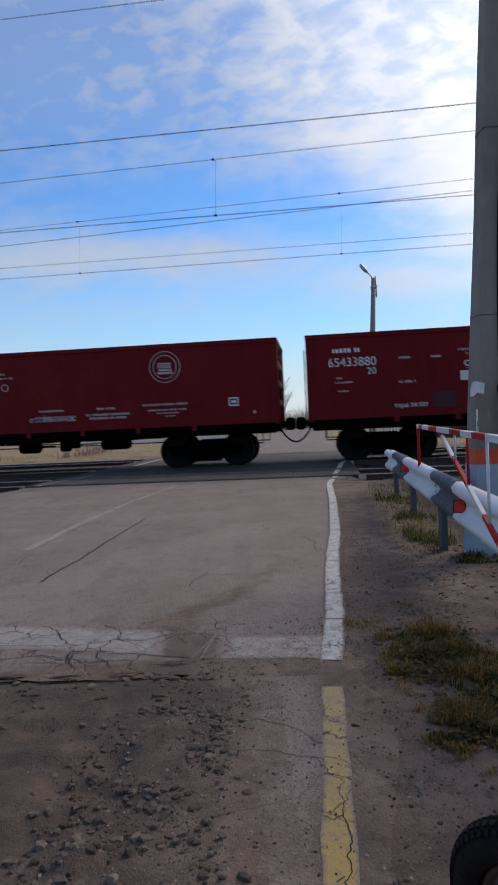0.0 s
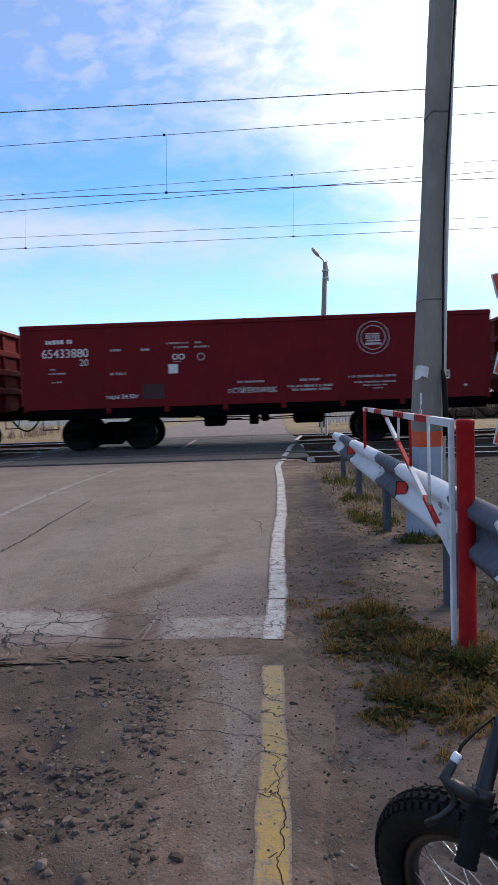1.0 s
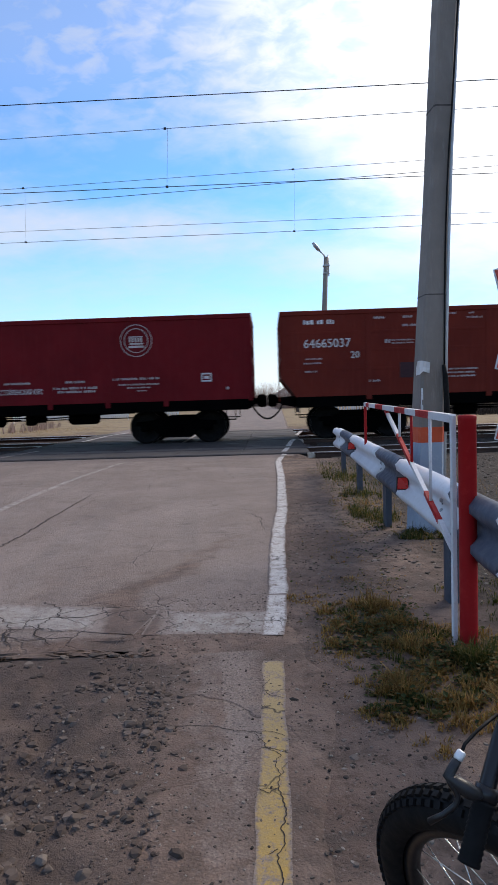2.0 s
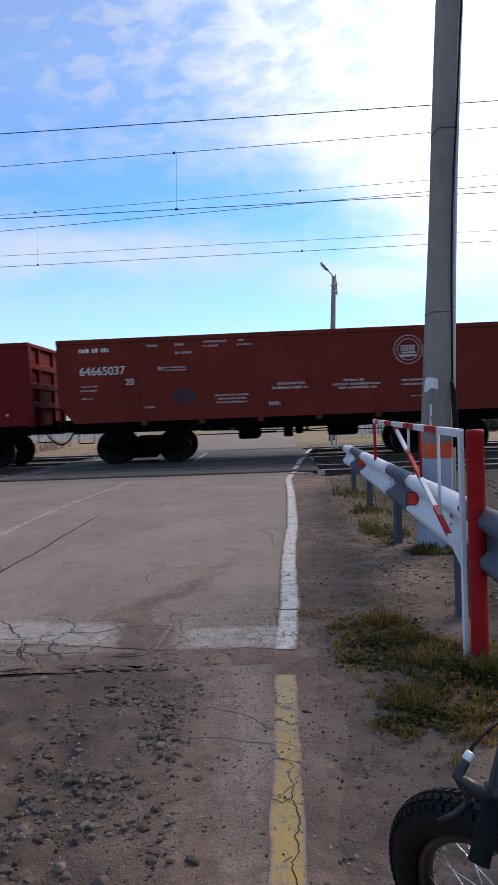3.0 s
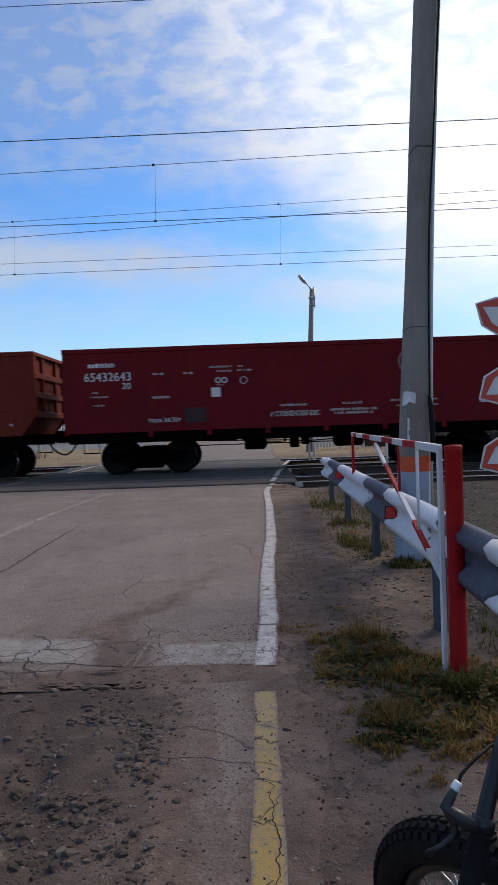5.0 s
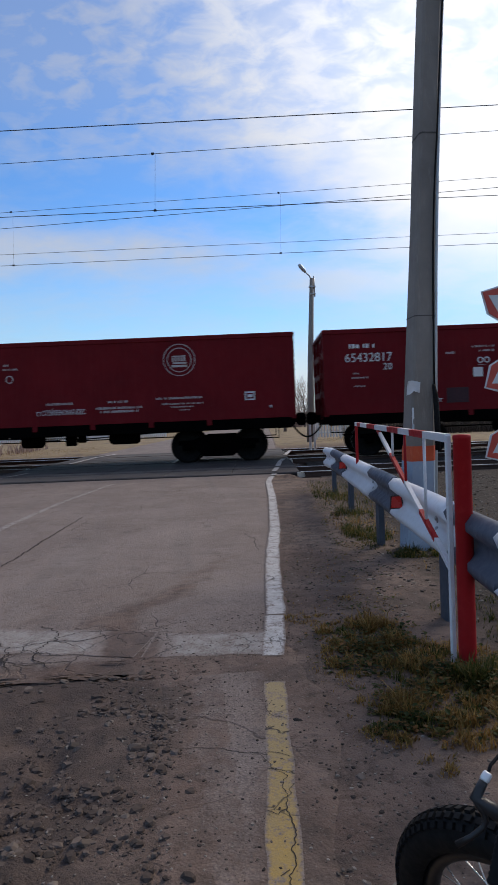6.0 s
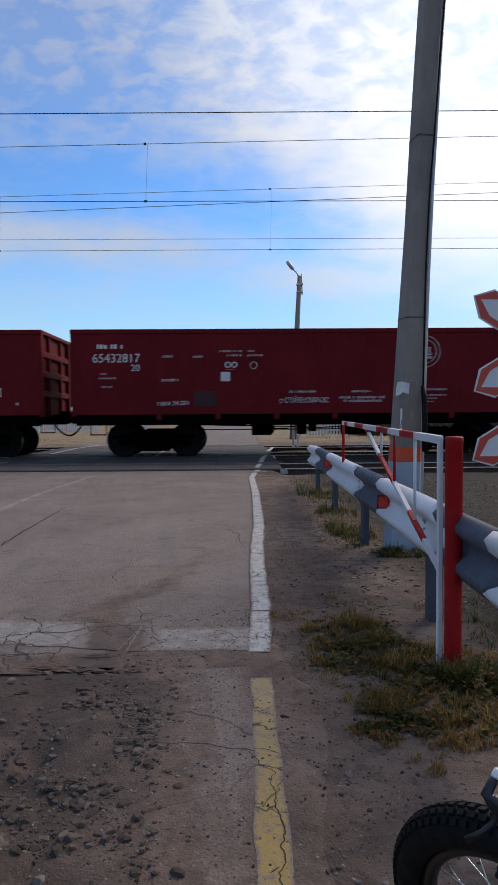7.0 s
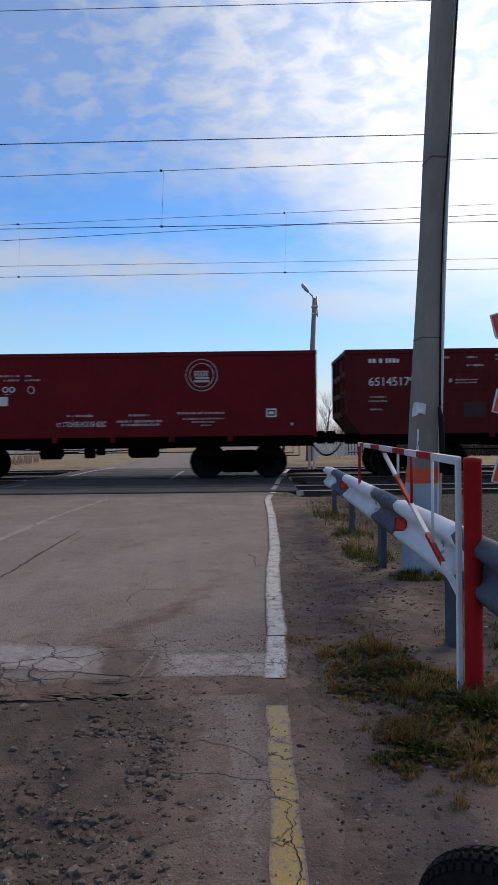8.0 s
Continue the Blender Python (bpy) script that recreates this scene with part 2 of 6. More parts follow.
def make_paint(name, paint, worn_to, wear, fade=None):
    M = Mat(name, paint, 0.75, world_space=True)
    c, grain = asphalt_color(M)
    p = M.mix(M.rng(M.noise(14, 5, 0.7), 0.35, 0.7), worn_to, paint)
    if fade:
        p = M.mix(M.rng(M.axis(1), 3.0, 4.3, 0.0, 0.85), p, fade)
    p = M.mix(M.rng(M.noise(120, 3, 0.7), 0.55, 0.75, 0, 0.4), p, tuple(v * 0.5 for v in worn_to))
    w = M.rng(M.op("ADD", M.op("MULTIPLY", M.noise(11, 6, 0.75, 0.4), 0.7), M.op("MULTIPLY", M.noise(85, 3, 0.7), 0.42)), wear, wear + 0.10)
    wa = M.nt.nodes.new("ShaderNodeAttribute")
    wa.attribute_name = "wear"
    w = M.op("MAXIMUM", w, M.rng(M.op("ADD", M.op("MULTIPLY", wa.outputs["Fac"], 0.55), M.op("MULTIPLY", M.noise(38, 5, 0.75), 0.9)), 0.72, 0.92))
    c = M.mix(w, p, c)
    c = M.mix(M.rng(M.op("ADD", wa.outputs["Fac"], M.op("MULTIPLY", M.noise(22, 5, 0.7), 0.6)), 1.35, 1.65), c, earth_color(M))
    cr = M.rng(M.voronoi(4.6, "DISTANCE_TO_EDGE", 0.16), 0.0, 0.03, 1.0, 0.0)
    cr = M.op("MULTIPLY", cr, M.rng(M.noise(1.4, 2), 0.46, 0.54))
    c = M.mix(cr, c, (0.035, 0.03, 0.028))
    M.color(c)
    M.bump(M.op("SUBTRACT", M.noise(130, 3), M.op("MULTIPLY", cr, 2.0)), 0.5, 0.005)
    return M.m


def make_earth():
    M = Mat("earth", (0.15, 0.12, 0.1), 0.95, world_space=True)
    c = earth_color(M)
    x, y = M.axis(0), M.axis(1)
    # dark cinders and crushed stone beyond the guard rail
    side = M.op("ADD", M.op("SUBTRACT", x, M.op("MULTIPLY", y, 0.13)), M.op("MULTIPLY", M.noise(3.0, 5, 0.7), 0.5))
    stone_bed = M.op("MULTIPLY", M.rng(side, 1.5, 1.85), M.rng(y, 15.5, 14.8))
    v = M.voronoi(34)
    c = M.mix(M.op("MULTIPLY", stone_bed, 0.95), c, M.mix(M.rng(v, 0.1, 0.6), (0.058, 0.047, 0.040), (0.020, 0.016, 0.014)))
    # dark churned soil where the road edge has been dug up
    churn = M.op("MULTIPLY", M.rng(M.op("ADD", x, M.op("MULTIPLY", M.noise(2.2, 5, 0.7), 0.6)), 0.75, 0.45), M.rng(y, 5.2, 4.8))
    c = M.mix(M.op("MULTIPLY", churn, M.rng(M.noise(6, 5, 0.7, 0.4), 0.30, 0.62, 0.35, 0.92)), c, (0.068, 0.050, 0.042))
    # dry grass takes over away from the road
    far = M.op("MAXIMUM", M.rng(y, 28.5, 31), M.op("MAXIMUM", M.rng(x, -5.5, -7.5), M.rng(x, 9, 12)))
    far = M.op("MULTIPLY", far, M.rng(M.noise(0.8, 5, 0.65), 0.3, 0.5))
    g = M.mix(M.rng(M.noise(5, 5, 0.7), 0.35, 0.7), (0.30, 0.215, 0.125), (0.17, 0.135, 0.07))
    c = M.mix(far, c, g)
    M.color(c)
    M.bump(M.op("ADD", M.noise(20, 6, 0.75, 0.4), M.op("MULTIPLY", M.noise(110, 3), 0.45)), 0.65, 0.022)
    return M.m


def make_ballast():
    M = Mat("ballast", (0.2, 0.18, 0.17), 0.95, world_space=True)
    v = M.voronoi(17)
    c = M.mix(M.rng(v, 0.1, 0.6), (0.095, 0.080, 0.070), (0.024, 0.020, 0.018))
    c = M.mix(M.rng(M.noise(0.8, 5), 0.4, 0.65, 0, 0.7), c, (0.075, 0.055, 0.044))
    M.color(c)
    M.bump(M.op("SUBTRACT", 1.0, v), 1.0, 0.04)
    return M.m


def island_colors(name, cols, rough=0.8, island=True, trans=0.0):
    M = Mat(name, cols[0], rough)
    r = M.nt.nodes.new("ShaderNodeValToRGB")
    r.color_ramp.interpolation = "LINEAR"
    els = r.color_ramp.elements
    els[0].position, els[1].position = 0, 1
    while len(els) < len(cols):
        els.new(0.5)
    for i, c in enumerate(cols):
        els[i].position = i / (len(cols) - 1)
        els[i].color = (*c, 1)
    M.link(M.rand(island), r.inputs[0])
    c = M.mix(M.rng(M.noise(40, 3), 0.4, 0.7, 0, 0.4), r.outputs[0], tuple(v * 0.55 for v in cols[0]))
    M.color(c)
    if trans:
        tr = M.nt.nodes.new("ShaderNodeBsdfTranslucent")
        M.link(c, tr.inputs["Color"])
        mx = M.nt.nodes.new("ShaderNodeMixShader")
        mx.inputs[0].default_value = trans
        M.link(M.b.outputs[0], mx.inputs[1])
        M.link(tr.outputs[0], mx.inputs[2])
        M.link(mx.outputs[0], M.nt.nodes["Material Output"].inputs[0])
    return M.m


ASPHALT, EARTH, BALLAST = make_asphalt(), make_earth(), make_ballast()
WHITE_LINE = make_paint("white_road_paint", (0.56, 0.54, 0.52), (0.38, 0.36, 0.34), 0.565)
STOP_PAINT = make_paint("faded_white_paint", (0.33, 0.305, 0.28), (0.25, 0.225, 0.20), 0.54)
FAINT_LINE = make_paint("faint_white_paint", (0.36, 0.335, 0.31), (0.27, 0.245, 0.22), 0.50)
YELLOW_LINE = make_paint("yellow_road_paint", (0.38, 0.24, 0.042), (0.27, 0.19, 0.075), 0.565, (0.30, 0.235, 0.13))
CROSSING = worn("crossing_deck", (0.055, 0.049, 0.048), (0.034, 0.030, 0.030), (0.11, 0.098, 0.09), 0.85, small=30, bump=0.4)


def wagon_paint(name, base, dark, light):
    """Red oxide paint with streaks running down, and dirt."""
    M = Mat(name, base, 0.62)
    M.b.inputs["Specular IOR Level"].default_value = 0.10
    c = M.mix(M.rng(M.noise(0.8, 5, 0.6, 0.3), 0.35, 0.7), dark, base)
    c = M.mix(M.rng(M.noise(4.0, 4, 0.65, 0.1, (2.2, 2.2, 0.18)), 0.52, 0.75, 0, 0.5), c, light)
    c = M.mix(M.rng(M.noise(26, 4, 0.7), 0.62, 0.8, 0, 0.5), c, dark)
    M.color(c)
    M.roughness(M.rng(M.noise(5, 4), 0.3, 0.7, 0.55, 0.8))
    M.bump(M.op("ADD", M.noise(1.6, 2), M.op("MULTIPLY", M.noise(40, 3), 0.08)), 0.12, 0.03)
    return M.m


MAROON = wagon_paint("maroon_wagon_paint", (0.148, 0.0085, 0.0115), (0.112, 0.0065, 0.009), (0.165, 0.013, 0.0155))
OXIDE = wagon_paint("brown_red_wagon_paint", (0.165, 0.024, 0.014), (0.120, 0.017, 0.011), (0.195, 0.036, 0.023))
DULL_MAROON = wagon_paint("dull_maroon_wagon_paint", (0.110, 0.012, 0.013), (0.078, 0.009, 0.010), (0.135, 0.026, 0.024))
# near-black with almost no specular, for everything below the wagon bodies
UNDER = worn("near_black_steel", (0.0026, 0.0023, 0.0024), (0.0015, 0.0015, 0.0015), (0.006, 0.005, 0.0045), 0.95, small=14)
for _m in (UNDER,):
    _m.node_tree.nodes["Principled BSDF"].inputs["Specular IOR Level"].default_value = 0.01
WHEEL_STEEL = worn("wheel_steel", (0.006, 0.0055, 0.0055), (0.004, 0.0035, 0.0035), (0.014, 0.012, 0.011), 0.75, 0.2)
TREAD = worn("bright_steel_tread", (0.42, 0.41, 0.40), (0.30, 0.29, 0.28), (0.5, 0.49, 0.48), 0.3, 1.0)
STENCIL = worn("white_stencil_paint", (0.74, 0.71, 0.69), (0.58, 0.54, 0.53), (0.66, 0.62, 0.60), 0.7, big=3)
STENCIL_DIM = worn("dim_stencil_paint", (0.52, 0.45, 0.44), (0.36, 0.29, 0.28), (0.58, 0.5, 0.49), 0.7, big=3)
PATCH = worn("repainted_patch", (0.055, 0.022, 0.026), (0.04, 0.016, 0.02), (0.08, 0.03, 0.034), 0.6)
RUBBER = worn("black_rubber", (0.006, 0.006, 0.007), (0.004, 0.004, 0.004), (0.012, 0.011, 0.011), 0.75, small=60)
CONCRETE = worn("grey_concrete", (0.27, 0.235, 0.205), (0.19, 0.165, 0.145), (0.33, 0.295, 0.265), 0.9, big=1.6, small=30, bump=0.3, streak=(1, 1, 0.15))
STEEL_BAND = worn("weathered_band", (0.10, 0.088, 0.08), (0.07, 0.06, 0.055), (0.15, 0.13, 0.12), 0.8)
POLE_BLUE = worn("pale_blue_paint", (0.36, 0.42, 0.50), (0.27, 0.32, 0.40), (0.44, 0.48, 0.53), 0.7)
POLE_ORANGE = worn("orange_paint", (0.64, 0.105, 0.042), (0.52, 0.085, 0.036), (0.66, 0.20, 0.12), 0.7)
BEAM_WHITE = worn("white_barrier_paint", (0.74, 0.74, 0.76), (0.58, 0.58, 0.61), (0.50, 0.48, 0.46), 0.5, small=25)
BEAM_DARK = worn("dark_barrier_paint", (0.085, 0.095, 0.125), (0.06, 0.068, 0.09), (0.16, 0.165, 0.18), 0.5, small=25)
POST_GREY = worn("grey_blue_post_paint", (0.075, 0.085, 0.105), (0.05, 0.058, 0.075), (0.13, 0.13, 0.14), 0.6)
RED_PAINT = worn("red_gloss_paint", (0.40, 0.007, 0.009), (0.28, 0.006, 0.008), (0.45, 0.028, 0.022), 0.6, small=22)
GATE_WHITE = worn("white_gate_paint", (0.70, 0.69, 0.70), (0.55, 0.54, 0.55), (0.40, 0.36, 0.33), 0.5, small=30)
REFLECT = worn("red_reflector", (0.70, 0.035, 0.02), (0.6, 0.025, 0.015), (0.78, 0.08, 0.05), 0.25)
SIGN_RED = worn("sign_red", (0.55, 0.055, 0.03), (0.46, 0.045, 0.026), (0.58, 0.1, 0.07), 0.4)
SIGN_WHITE = worn("sign_white", (0.68, 0.67, 0.66), (0.56, 0.55, 0.54), (0.72, 0.71, 0.70), 0.45)
GALV = worn("galvanised_steel", (0.42, 0.43, 0.44), (0.33, 0.34, 0.35), (0.5, 0.5, 0.5), 0.45, 0.7)
WIRE = worn("wire", (0.035, 0.035, 0.04), (0.025, 0.025, 0.028), (0.06, 0.058, 0.055), 0.6, 0.5)
RAIL_RUST = worn("rusty_rail", (0.085, 0.05, 0.036), (0.05, 0.032, 0.026), (0.13, 0.085, 0.062), 0.85, small=30)
RAIL_TOP = worn("polished_rail_top", (0.62, 0.60, 0.58), (0.48, 0.46, 0.44), (0.7, 0.69, 0.68), 0.35, 1.0)
RAIL_DULL = worn("dull_rail", (0.060, 0.052, 0.050), (0.04, 0.035, 0.034), (0.10, 0.088, 0.082), 0.8, small=30)
SLEEPER = worn("concrete_sleeper", (0.22, 0.20, 0.185), (0.15, 0.135, 0.125), (0.28, 0.26, 0.24), 0.9, small=24)
STONE = island_colors("stone", [(0.060, 0.047, 0.039), (0.085, 0.066, 0.055), (0.115, 0.091, 0.076), (0.175, 0.142, 0.120)], 0.98, island=False)
GRAVEL = island_colors("gravel", [(0.030, 0.024, 0.021), (0.075, 0.060, 0.050), (0.125, 0.101, 0.084), (0.27, 0.235, 0.20)], 0.95)
GRASS = island_colors("grass", [(0.017, 0.034, 0.006), (0.036, 0.054, 0.010), (0.085, 0.082, 0.017), (0.24, 0.165, 0.047)], 0.7, trans=0.45)
DRY_GRASS = island_colors("dry_grass", [(0.115, 0.062, 0.019), (0.24, 0.130, 0.036), (0.42, 0.27, 0.092), (0.105, 0.092, 0.021)], 0.75, trans=0.45)
WEED = island_colors("weed_leaf", [(0.016, 0.031, 0.008), (0.042, 0.060, 0.012), (0.120, 0.098, 0.025), (0.245, 0.112, 0.037)], 0.7, trans=0.4)
BARK = worn("grey_bark", (0.17, 0.14, 0.125), (0.11, 0.09, 0.08), (0.24, 0.21, 0.19), 0.9)
# for the added backdrop that stands in for darkness under the wagons
DARK_FILL = worn("dark_fill", (0.030, 0.023, 0.019), (0.018, 0.014, 0.012), (0.055, 0.042, 0.034), 0.95)
TWIG = worn("brown_twig", (0.27, 0.195, 0.17), (0.19, 0.135, 0.12), (0.33, 0.25, 0.22), 0.9)
PAPER = worn("white_paper", (0.72, 0.72, 0.72), (0.6, 0.6, 0.6), (0.76, 0.76, 0.76), 0.8)
BLACK_PLASTIC = worn("black_plastic", (0.02, 0.02, 0.022), (0.014, 0.014, 0.015), (0.04, 0.04, 0.042), 0.45, small=40)
FRAME_BLACK = worn("satin_black_frame", (0.010, 0.010, 0.012), (0.008, 0.008, 0.009), (0.016, 0.016, 0.018), 0.4)
ALLOY = worn("brushed_alloy", (0.55, 0.55, 0.56), (0.45, 0.45, 0.46), (0.6, 0.6, 0.6), 0.3, 1.0)
ADJUSTER = worn("pale_alloy", (0.8, 0.8, 0.8), (0.7, 0.7, 0.7), (0.85, 0.85, 0.85), 0.35, 0.3)
SPOKE = worn("steel_spoke", (0.6, 0.6, 0.58), (0.5, 0.5, 0.48), (0.66, 0.66, 0.64), 0.3, 0.9)
FENCE_WHITE = worn("white_fence_paint", (0.72, 0.71, 0.69), (0.58, 0.57, 0.55), (0.76, 0.75, 0.73), 0.7)


# ---- mesh helpers ----
def box(bm, x0, x1, y0, y1, z0, z1, bevel=0.0, m=None):
    vs = [bm.verts.new((x, y, z)) for x in (x0, x1) for y in (y0, y1) for z in (z0, z1)]
    fs = [bm.faces.new([vs[i] for i in q]) for q in ((0, 1, 3, 2), (4, 6, 7, 5), (0, 4, 5, 1), (2, 3, 7, 6), (0, 2, 6, 4), (1, 5, 7, 3))]
    if bevel:
        es = list({e for f in fs for e in f.edges})
        r = bmesh.ops.bevel(bm, geom=es, offset=bevel, segments=1, affect="EDGES")
        vs = list({v for f in r["faces"] for v in f.verts} | {v for v in vs if v.is_valid})
    if m is not None:
        bmesh.ops.transform(bm, matrix=m, verts=[v for v in vs if v.is_valid])
    return bm


def bm_box(*a, **k):
    return box(bmesh.new(), *a, **k)


def tube(bm, pts, r, seg=8, caps=True):
    """A round tube along points; r may be one radius or one for each point."""
    pts = [Vector(p) for p in pts]
    rs = r if isinstance(r, (list, tuple)) else [r] * len(pts)
    rings, side = [], None
    for i, p in enumerate(pts):
        d = (pts[min(i + 1, len(pts) - 1)] - pts[max(i - 1, 0)]).normalized()
        if side is None:
            side = d.cross(Vector((0, 0, 1)) if abs(d.z) < 0.9 else Vector((1, 0, 0))).normalized()
        side = (side - d * side.dot(d)).normalized()
        up = d.cross(side)
        rings.append([bm.verts.new(p + rs[i] * (math.cos(a) * side + math.sin(a) * up)) for a in (2 * math.pi * k / seg for k in range(seg))])
    for a, b in zip(rings, rings[1:]):
        for k in range(seg):
            f = bm.faces.new((a[k], a[(k + 1) % seg], b[(k + 1) % seg], b[k]))
            f.smooth = True
    if caps:
        bm.faces.new(list(reversed(rings[0])))
        bm.faces.new(rings[-1])
    return bm


def lathe(bm, profile, seg=32, centre=(0, 0, 0), axis="y"):
    """A profile of (radius, along) turned about an axis."""
    c = Vector(centre)
    rings = []
    for r, h in profile:
        ring = []
        for k in range(seg):
            a = 2 * math.pi * k / seg
            v = {"y": (r * math.cos(a), h, r * math.sin(a)), "z": (r * math.cos(a), r * math.sin(a), h), "x": (h, r * math.cos(a), r * math.sin(a))}[axis]
            ring.append(bm.verts.new(c + Vector(v)))
        rings.append(ring)
    for a, b in zip(rings, rings[1:]):
        for k in range(seg):
            f = bm.faces.new((a[k], a[(k + 1) % seg], b[(k + 1) % seg], b[k]))
            f.smooth = True
    return bm


def prism(bm, outline, y0, y1, plane="xz"):
    """An outline extruded along the third axis."""
    def at(p, h):
        return (p[0], h, p[1]) if plane == "xz" else (h, p[0], p[1]) if plane == "yz" else (p[0], p[1], h)
    a = [bm.verts.new(at(p, y0)) for p in outline]
    b = [bm.verts.new(at(p, y1)) for p in outline]
    n = len(outline)
    bm.faces.new(a)
    bm.faces.new(list(reversed(b)))
    for i in range(n):
        bm.faces.new((a[(i + 1) % n], a[i], b[i], b[(i + 1) % n]))
    return bm


def mesh_of(name, bm, material):
    bmesh.ops.recalc_face_normals(bm, faces=bm.faces)
    me = bpy.data.meshes.new(name)
    bm.to_mesh(me)
    bm.free()
    for m in (material if isinstance(material, (list, tuple)) else (material,)):
        me.materials.append(m)
    return me


def part(name, bm, material, parent, label="", at=None):
    ob = new(name, mesh_of(name, bm, material))
    ob.parent = parent
    if at is not None:
        ob.matrix_basis = at
    return tagged(ob, label) if label else ob


def thing(name, bm, material, label, category, group="", kind="", at=None):
    ob = new(name, mesh_of(name, bm, material) if bm is not None else None)
    if at is not None:
        ob.matrix_basis = at
    return tagged(ob, label, category, group, kind)


def pydata(name, verts, faces, material, smooth=True):
    me = bpy.data.meshes.new(name)
    me.from_pydata(verts, [], faces)
    me.materials.append(material)
    if smooth:
        me.polygons.foreach_set("use_smooth", [True] * len(me.polygons))
    me.update()
    return me


def text_mesh(name, s, size, material, width=None):
    cu = bpy.data.curves.new(name, "FONT")
    cu.body, cu.size, cu.extrude, cu.offset = s, size, 0.0015, size * 0.001
    cu.resolution_u = 4
    ob = bpy.data.objects.new(name, cu)
    me = bpy.data.meshes.new_from_object(ob)
    bpy.data.objects.remove(ob)
    me.materials.clear()
    me.materials.append(material)
    if width and len(me.vertices):
        xs = [v.co.x for v in me.vertices]
        k = width / max(max(xs) - min(xs), 1e-6)
        x0 = min(xs)
        for v in me.vertices:
            v.co.x = (v.co.x - x0) * k
    return me


# ---- ground and road ----
# the railway's own axes: x along it, y across, turned about a point on the train's track
TRACK = Matrix.Translation((2.5, 21.56, 0)) @ Matrix.Rotation(radians(-6.5), 4, "Z") @ Matrix.Translation((-2.5, -21.56, 0))
RAIL_Z = 0.0            # top of the rails
SLOPE = 0.128            # the road leans this much to the right for each metre ahead


def lift(y):
    """The road bed dips under the crossing deck."""
    if y < 14.6 or y > 29.5:
        return 0.0
    if y < 15.6:
        k = y - 14.6
    elif y > 28.0:
        k = (29.5 - y) / 1.5
    else:
        k = 1.0
    return -0.03 * k * k * (3 - 2 * k)


def road_right(y):
    n = 0.10 * noise.noise(Vector((0.3, y * 1.3, 0))) + 0.04 * noise.noise(Vector((7, y * 6, 0)))
    if y < 5.0:
        return 0.27 + 0.128 * y + 0.17 + n
    return 0.27 + 0.128 * y + 0.10 + n * 0.6 + (0.35 if y > 15.4 else 0)


def road_left(y):
    n = 0.16 * noise.noise(Vector((3.3, y * 1.7, 2))) + 0.06 * noise.noise(Vector((9, y * 7, 1)))
    far = -6.75 + SLOPE * y + 0.5 * n
    if y > 5.02:
        return far
    near = 0.34 + n
    if y < 4.72:
        return near
    k = (y - 4.72) / 0.30
    return near + (far - near) * k ** 1.5


def ground_z(x, y):
    z = lift(y) - 0.004
    f = noise.noise
    xr, xl = road_right(y), road_left(y)
    out = max(x - xr, xl - x, 0)
    across = 0.994 * (y - 21.56) + 0.113 * (x - 2.5)
    if -7.1 < across < 8.4:      # the track bed lies lower beside the crossing
        z -= 0.17 * min(out / 0.5, 1) * min(across + 7.1, (8.4 - across) / 1.2, 1)
    z += min(out / 0.5, 1) * (0.010 * f(Vector((x * 1.1, y * 1.1, 0))) + 0.004 * f(Vector((x * 5, y * 5, 3))))
    if x < 0.32 and 4.70 < y < 5.03:      # shallow crumbled edge
        return -0.004 - 0.012 * min((y - 4.70) / 0.12, 1) + 0.007 * f(Vector((x * 9, y * 9, 5))) + 0.004 * f(Vector((x * 25, y * 25, 5)))
    if xl < x < xr:
        d = min(x - xl, xr - x)
        return lift(y) - 0.004 - 0.045 * max(0.0, min((d - 0.03) / 0.15, 1))
    if x <= xl and y < 5.3:        # broken-up earth
        d = min((xl - x) / 0.35, max((4.78 - y) / 0.5, 0), 1)
        z -= 0.016 * d
        z += d * 0.034 * f(Vector((x * 3.6, y * 3.6, 8))) + d * 0.028 * f(Vector((x * 11, y * 11, 5))) + d * 0.010 * f(Vector((x * 30, y * 30, 2)))
    elif x >= xr and y < 14:
        d = min((x - xr) / 0.3, 1)
        z += d * (0.010 * f(Vector((x * 2.4, y * 2.4, 1))) + 0.006 * f(Vector((x * 11, y * 11, 4))))
    return z


def steps(*spans):
    out = []
    for a, b, s in spans:
        n = max(1, round((b - a) / s))
        out += [a + (b - a) * i / n for i in range(n)]
    return out + [spans[-1][1]]


def make_ground():
    xs = steps((-900, -60, 60), (-60, -8, 3), (-8, -2.4, 0.25), (-2.4, 3.4, 0.035), (3.4, 9, 0.2), (9, 60, 3), (60, 900, 60))
    ys = steps((-300, -6, 30), (-6, 1.5, 0.5), (1.5, 6.5, 0.035), (6.5, 15.5, 0.10), (15.5, 32, 0.3), (32, 90, 4), (90, 1600, 80))
    verts = [(x, y, ground_z(x, y)) for y in ys for x in xs]
    w = len(xs)
    faces = [(j * w + i, j * w + i + 1, (j + 1) * w + i + 1, (j + 1) * w + i) for j in range(len(ys) - 1) for i in range(w - 1)]
    return tagged(new("ground", pydata("ground", verts, faces, EARTH)), "bare trodden brown earth with dry grass beyond the tracks", "ground", kind="structure")


def road_top(x, y):
    return lift(y) + 0.004 * noise.noise(Vector((x * 0.9, y * 0.9, 0))) + 0.004 * noise.noise(Vector((x * 0.35, y * 0.2, 4)))


